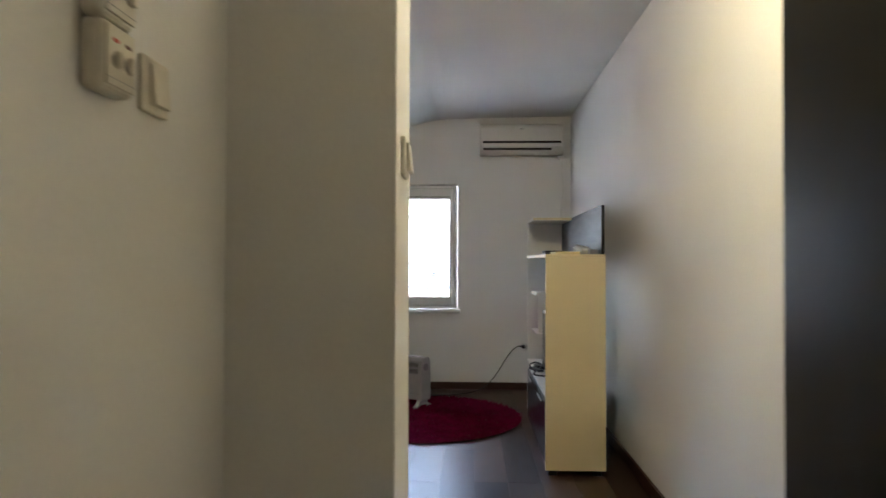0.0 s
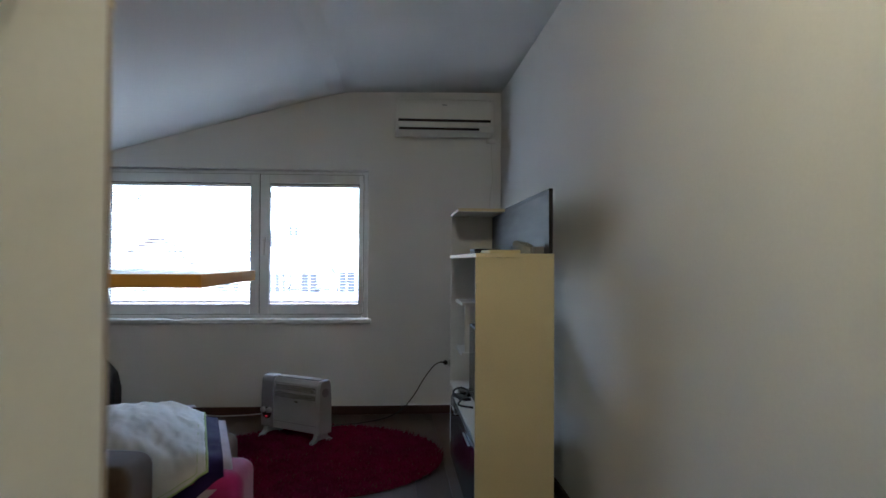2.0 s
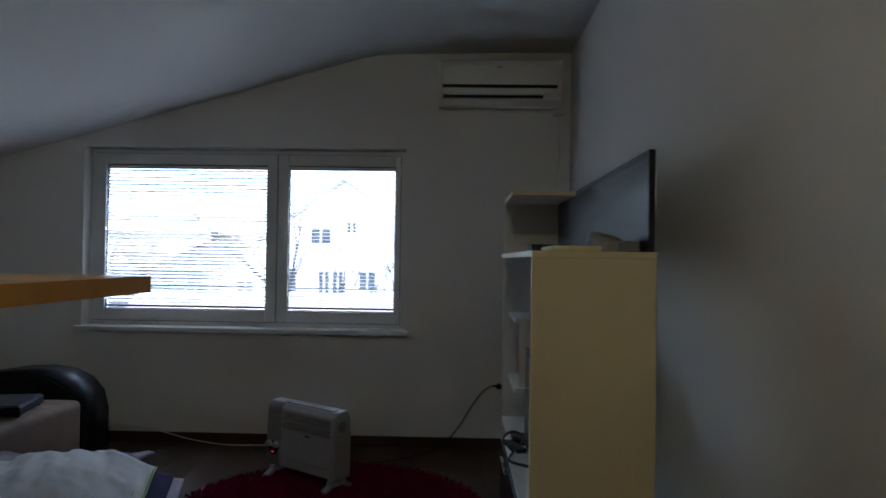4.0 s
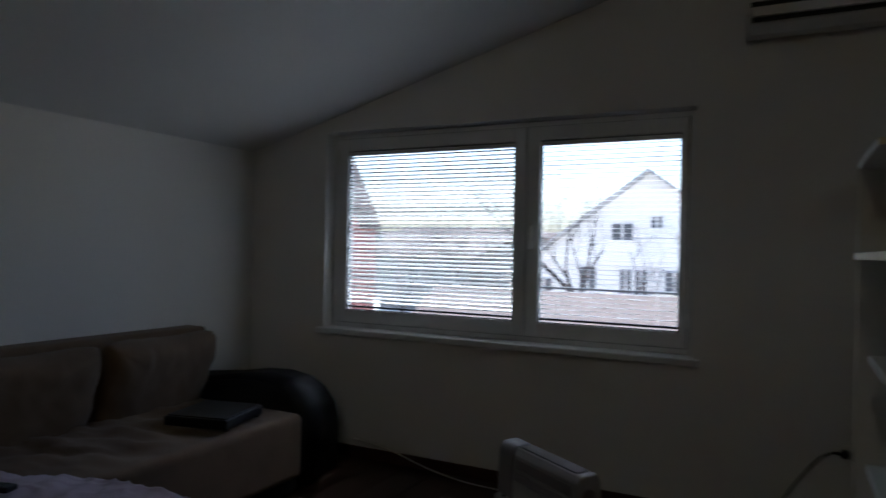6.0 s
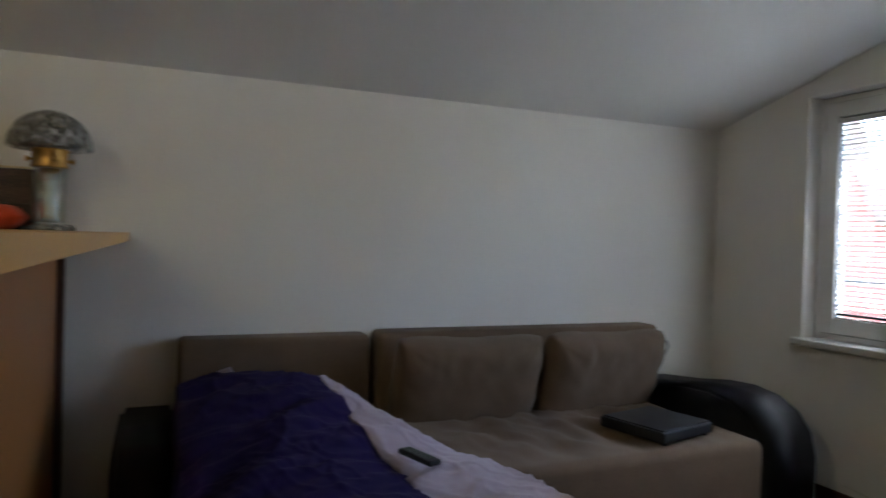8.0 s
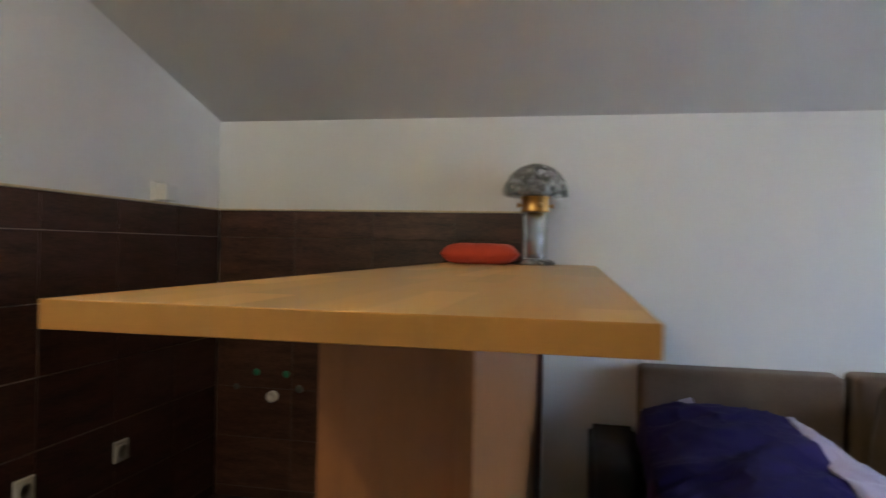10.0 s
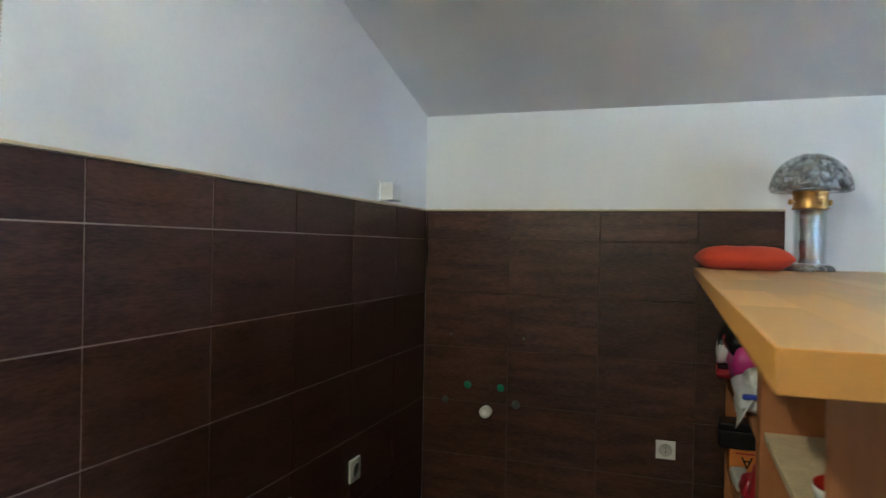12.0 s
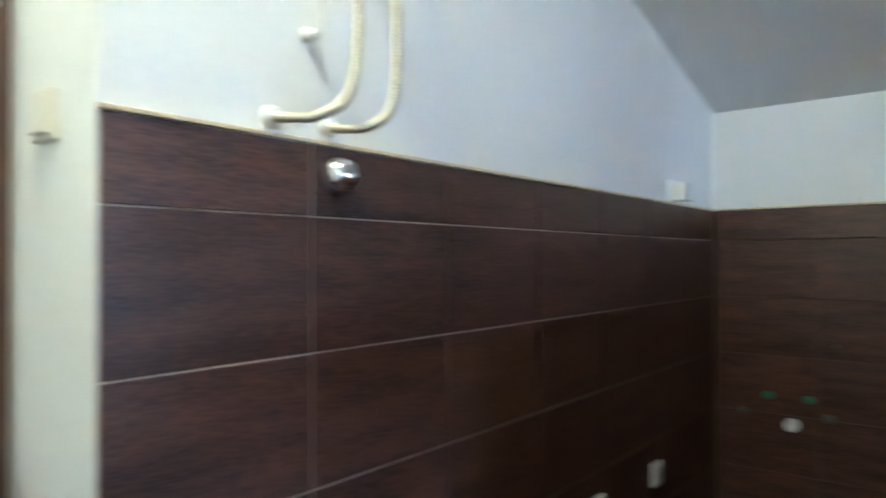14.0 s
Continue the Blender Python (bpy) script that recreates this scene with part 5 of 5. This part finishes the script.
    house(-14.7, -9.3, 16.0, 16.7, -3.4, 1.9, 7.2, "red_wall", "roof", "neighbour_house", "red rendered neighbouring house with a steep gable", windows=[(-11.5, 0.0, 1.0, 1.2)], over=0.1)
    k = 0
    rnd = random.Random(21)
    for x, y, w in ((-19, 42, 9), (-29, 48, 10), (-12.5, 50, 8), (-38, 60, 12), (-22, 66, 10), (4.5, 46, 9), (-50, 70, 14)):
        zr = rnd.uniform(2.3, 3.4)
        house(x, x + w, y, y + 8, -3.4, zr - 2.2, zr, "house_pale", "roof", "distant_house", "distant pale house with a red tiled roof", ridge="x" if k % 2 else "y",
              windows=[(x + w * 0.3, -0.6, 1.0, 1.2), (x + w * 0.7, -0.6, 1.0, 1.2)])
        k += 1

    def tree(x, y, h, seed, label):
        rnd = random.Random(seed)
        t = tagged(empty("bare_tree", x, y, -3.4), label, "tree")
        trunk, limbs = bmesh.new(), bmesh.new()
        def grow(p, d, ln, r, depth):
            pts, rr = [p], [r]
            for i in range(4):
                d = (d + Vector((rnd.uniform(-0.2, 0.2), rnd.uniform(-0.2, 0.2), rnd.uniform(-0.02, 0.14)))).normalized()
                pts.append(pts[-1] + d * ln / 4)
                rr.append(r * (1 - 0.11 * (i + 1)))
            sweep(pts, rr, 6 if depth < 2 else 4, trunk if depth == 0 else limbs)
            if depth < 5:
                for _ in range(3 if depth < 3 else 2):
                    i = rnd.choice((2, 3, 4))
                    a = rnd.uniform(0, 6.28)
                    out = Vector((math.cos(a), math.sin(a), rnd.uniform(0.3, 0.9))).normalized()
                    grow(pts[i], (d * 0.5 + out * 0.8).normalized(), ln * rnd.uniform(0.58, 0.8), rr[i] * 0.68, depth + 1)
        grow(Vector((0, 0, 0)), Vector((0, 0, 1)), h * 0.4, h * 0.024, 0)
        link("trunk", trunk, M["bark"], t, True)
        link("branches", limbs, M["bark"], t, True)

    tree(-4.6, 17.5, 7.4, 2, "leafless garden tree before the white house")
    tree(-2.5, 18.5, 6.6, 9, "leafless garden tree before the white house")
    for i, (x, y, h) in enumerate(((-9.0, 22, 6.5), (-12.5, 30, 7.5), (-8.2, 34, 7), (-16, 33, 7), (-20, 36, 7.5), (-11, 26, 5.5))):
        tree(x, y, h, 30 + i, "leafless tree in the gardens")

    for i, (z0, z1, sag) in enumerate(((0.55, 0.25, 0.25), (0.42, 0.12, 0.28), (0.35, 0.02, 0.3), (1.35, 0.9, 0.3))):
        pts = []
        for k in range(25):
            s = k / 24
            pts.append((-22 + 30 * s, 12.0 + i * 0.12, z0 + (z1 - z0) * s - sag * 4 * s * (1 - s)))
        tagged(link("overhead_wire", sweep(pts, 0.014, 5), M["wire"]), "black overhead wire crossing outside the window", "cable", group="overhead wires")
    for x in (-22.0, 8.0):
        p = tagged(empty("utility_pole", x, 12.2, -3.4), "wooden utility pole holding the wires", "pole")
        link("post", lathe([(0.14, 0.0), (0.1, 5.6), (0.0, 5.62)], 14), M["bark"], p, True)
        link("crossarm", bm_box(-0.06, 0.06, -0.5, 0.5, 4.2, 4.32, 0.01), M["bark"], p)

outdoors()

# ---- pieces: wall tiles, tile trim, floor planks ----
def tile_mesh(w, h, axis):
    bm = bm_box(-w / 2, w / 2, -0.004, 0.004, -h / 2, h / 2, 0.0012, 1)
    if axis == "x":
        bm.transform(pose(0, 0, 0, 0, 0, 90))
    me = bpy.data.meshes.new("tile")
    bm.to_mesh(me)
    bm.free()
    me.materials.append(M["tile"])
    return me

def tiles(wall_name, label, axis, edges, rows, plane):
    """Tiles in a grid over their grout bed; edges: joints along the wall, rows: joints in height."""
    lo, hi = edges[0], edges[-1]
    if axis == "y":
        bed = bm_box(lo, hi, plane - 0.0079, plane - 0.0028, 0, rows[-1])
    else:
        bed = bm_box(plane - 0.0005, plane + 0.0052, lo, hi, 0, rows[-1])
    w = structure(link(wall_name, bed, M["grout" if axis == "y" else "shaded_grout"]), label, "tiling")
    cache, gap = {}, 0.0035
    for a, b in zip(edges, edges[1:]):
        for c, d in zip(rows, rows[1:]):
            key = (round(b - a, 3), round(d - c, 3))
            if key not in cache:
                cache[key] = tile_mesh(b - a - gap, d - c - gap, axis)
            t = new("tile", cache[key])
            t.parent = w
            j = random.uniform(-0.0004, 0.0004)
            t.location = ((a + b) / 2, plane - 0.004 + j, (c + d) / 2) if axis == "y" else (plane + 0.004 + j, (a + b) / 2, (c + d) / 2)
    return w

rows = [0.0] + [1.320 - 0.253 * k for k in range(5, -1, -1)] + [1.455]
xs = [LEFT + 0.009] + [-1.509 - 0.4035 * k for k in range(5, -1, -1)] + [STUB]
tiles("tiling_1", "dark brown wood-look tiles on the kitchen partition", "y", xs, rows, TILED)
tiles("tiling_2", "dark brown wood-look tiles on the low kitchen wall", "x", [TILED, 2.203, 2.608, 3.013, 3.342], rows, LEFT)
bm = bm_box(LEFT + 0.012, STUB, TILED - 0.008, TILED + 0.004, 1.4555, 1.464, 0.002)
structure(link("tile_trim", bm, M["trim"]), "cream edge strip along the top of the tiles", "trim")
bm = bm_box(LEFT, LEFT + 0.012, TILED, 3.344, 1.4555, 1.464, 0.002)
structure(link("tile_trim", bm, M["trim"]), "cream edge strip along the top of the tiles", "trim")

rnd = random.Random(11)
PW, PL = 0.1905, 1.28
plank = {}
def plank_mesh(w, ln):
    key = (round(w, 3), round(ln, 3))
    if key not in plank:
        bm = bm_box(-w / 2 + 0.0004, w / 2 - 0.0004, -ln / 2 + 0.0004, ln / 2 - 0.0004, -0.006, 0.0, 0.0006, 1)
        plank[key] = bpy.data.meshes.new("plank")
        bm.to_mesh(plank[key])
        bm.free()
        plank[key].materials.append(M["plank"])
    return plank[key]
x = 0.0
while x > LEFT + 0.01:
    w = min(PW, x - LEFT)
    y = BACK - rnd.choice((0.0, 0.32, 0.64, 0.96))
    while y < FAR:
        a, b = max(y, BACK if x - w > HALL - 0.12 else NEAR), min(y + PL, FAR)
        if b - a > 0.02:
            p = new("plank", plank_mesh(w, b - a))
            p.parent = floor
            p.location = (x - w / 2, (a + b) / 2, 0)
        y += PL
    x -= PW
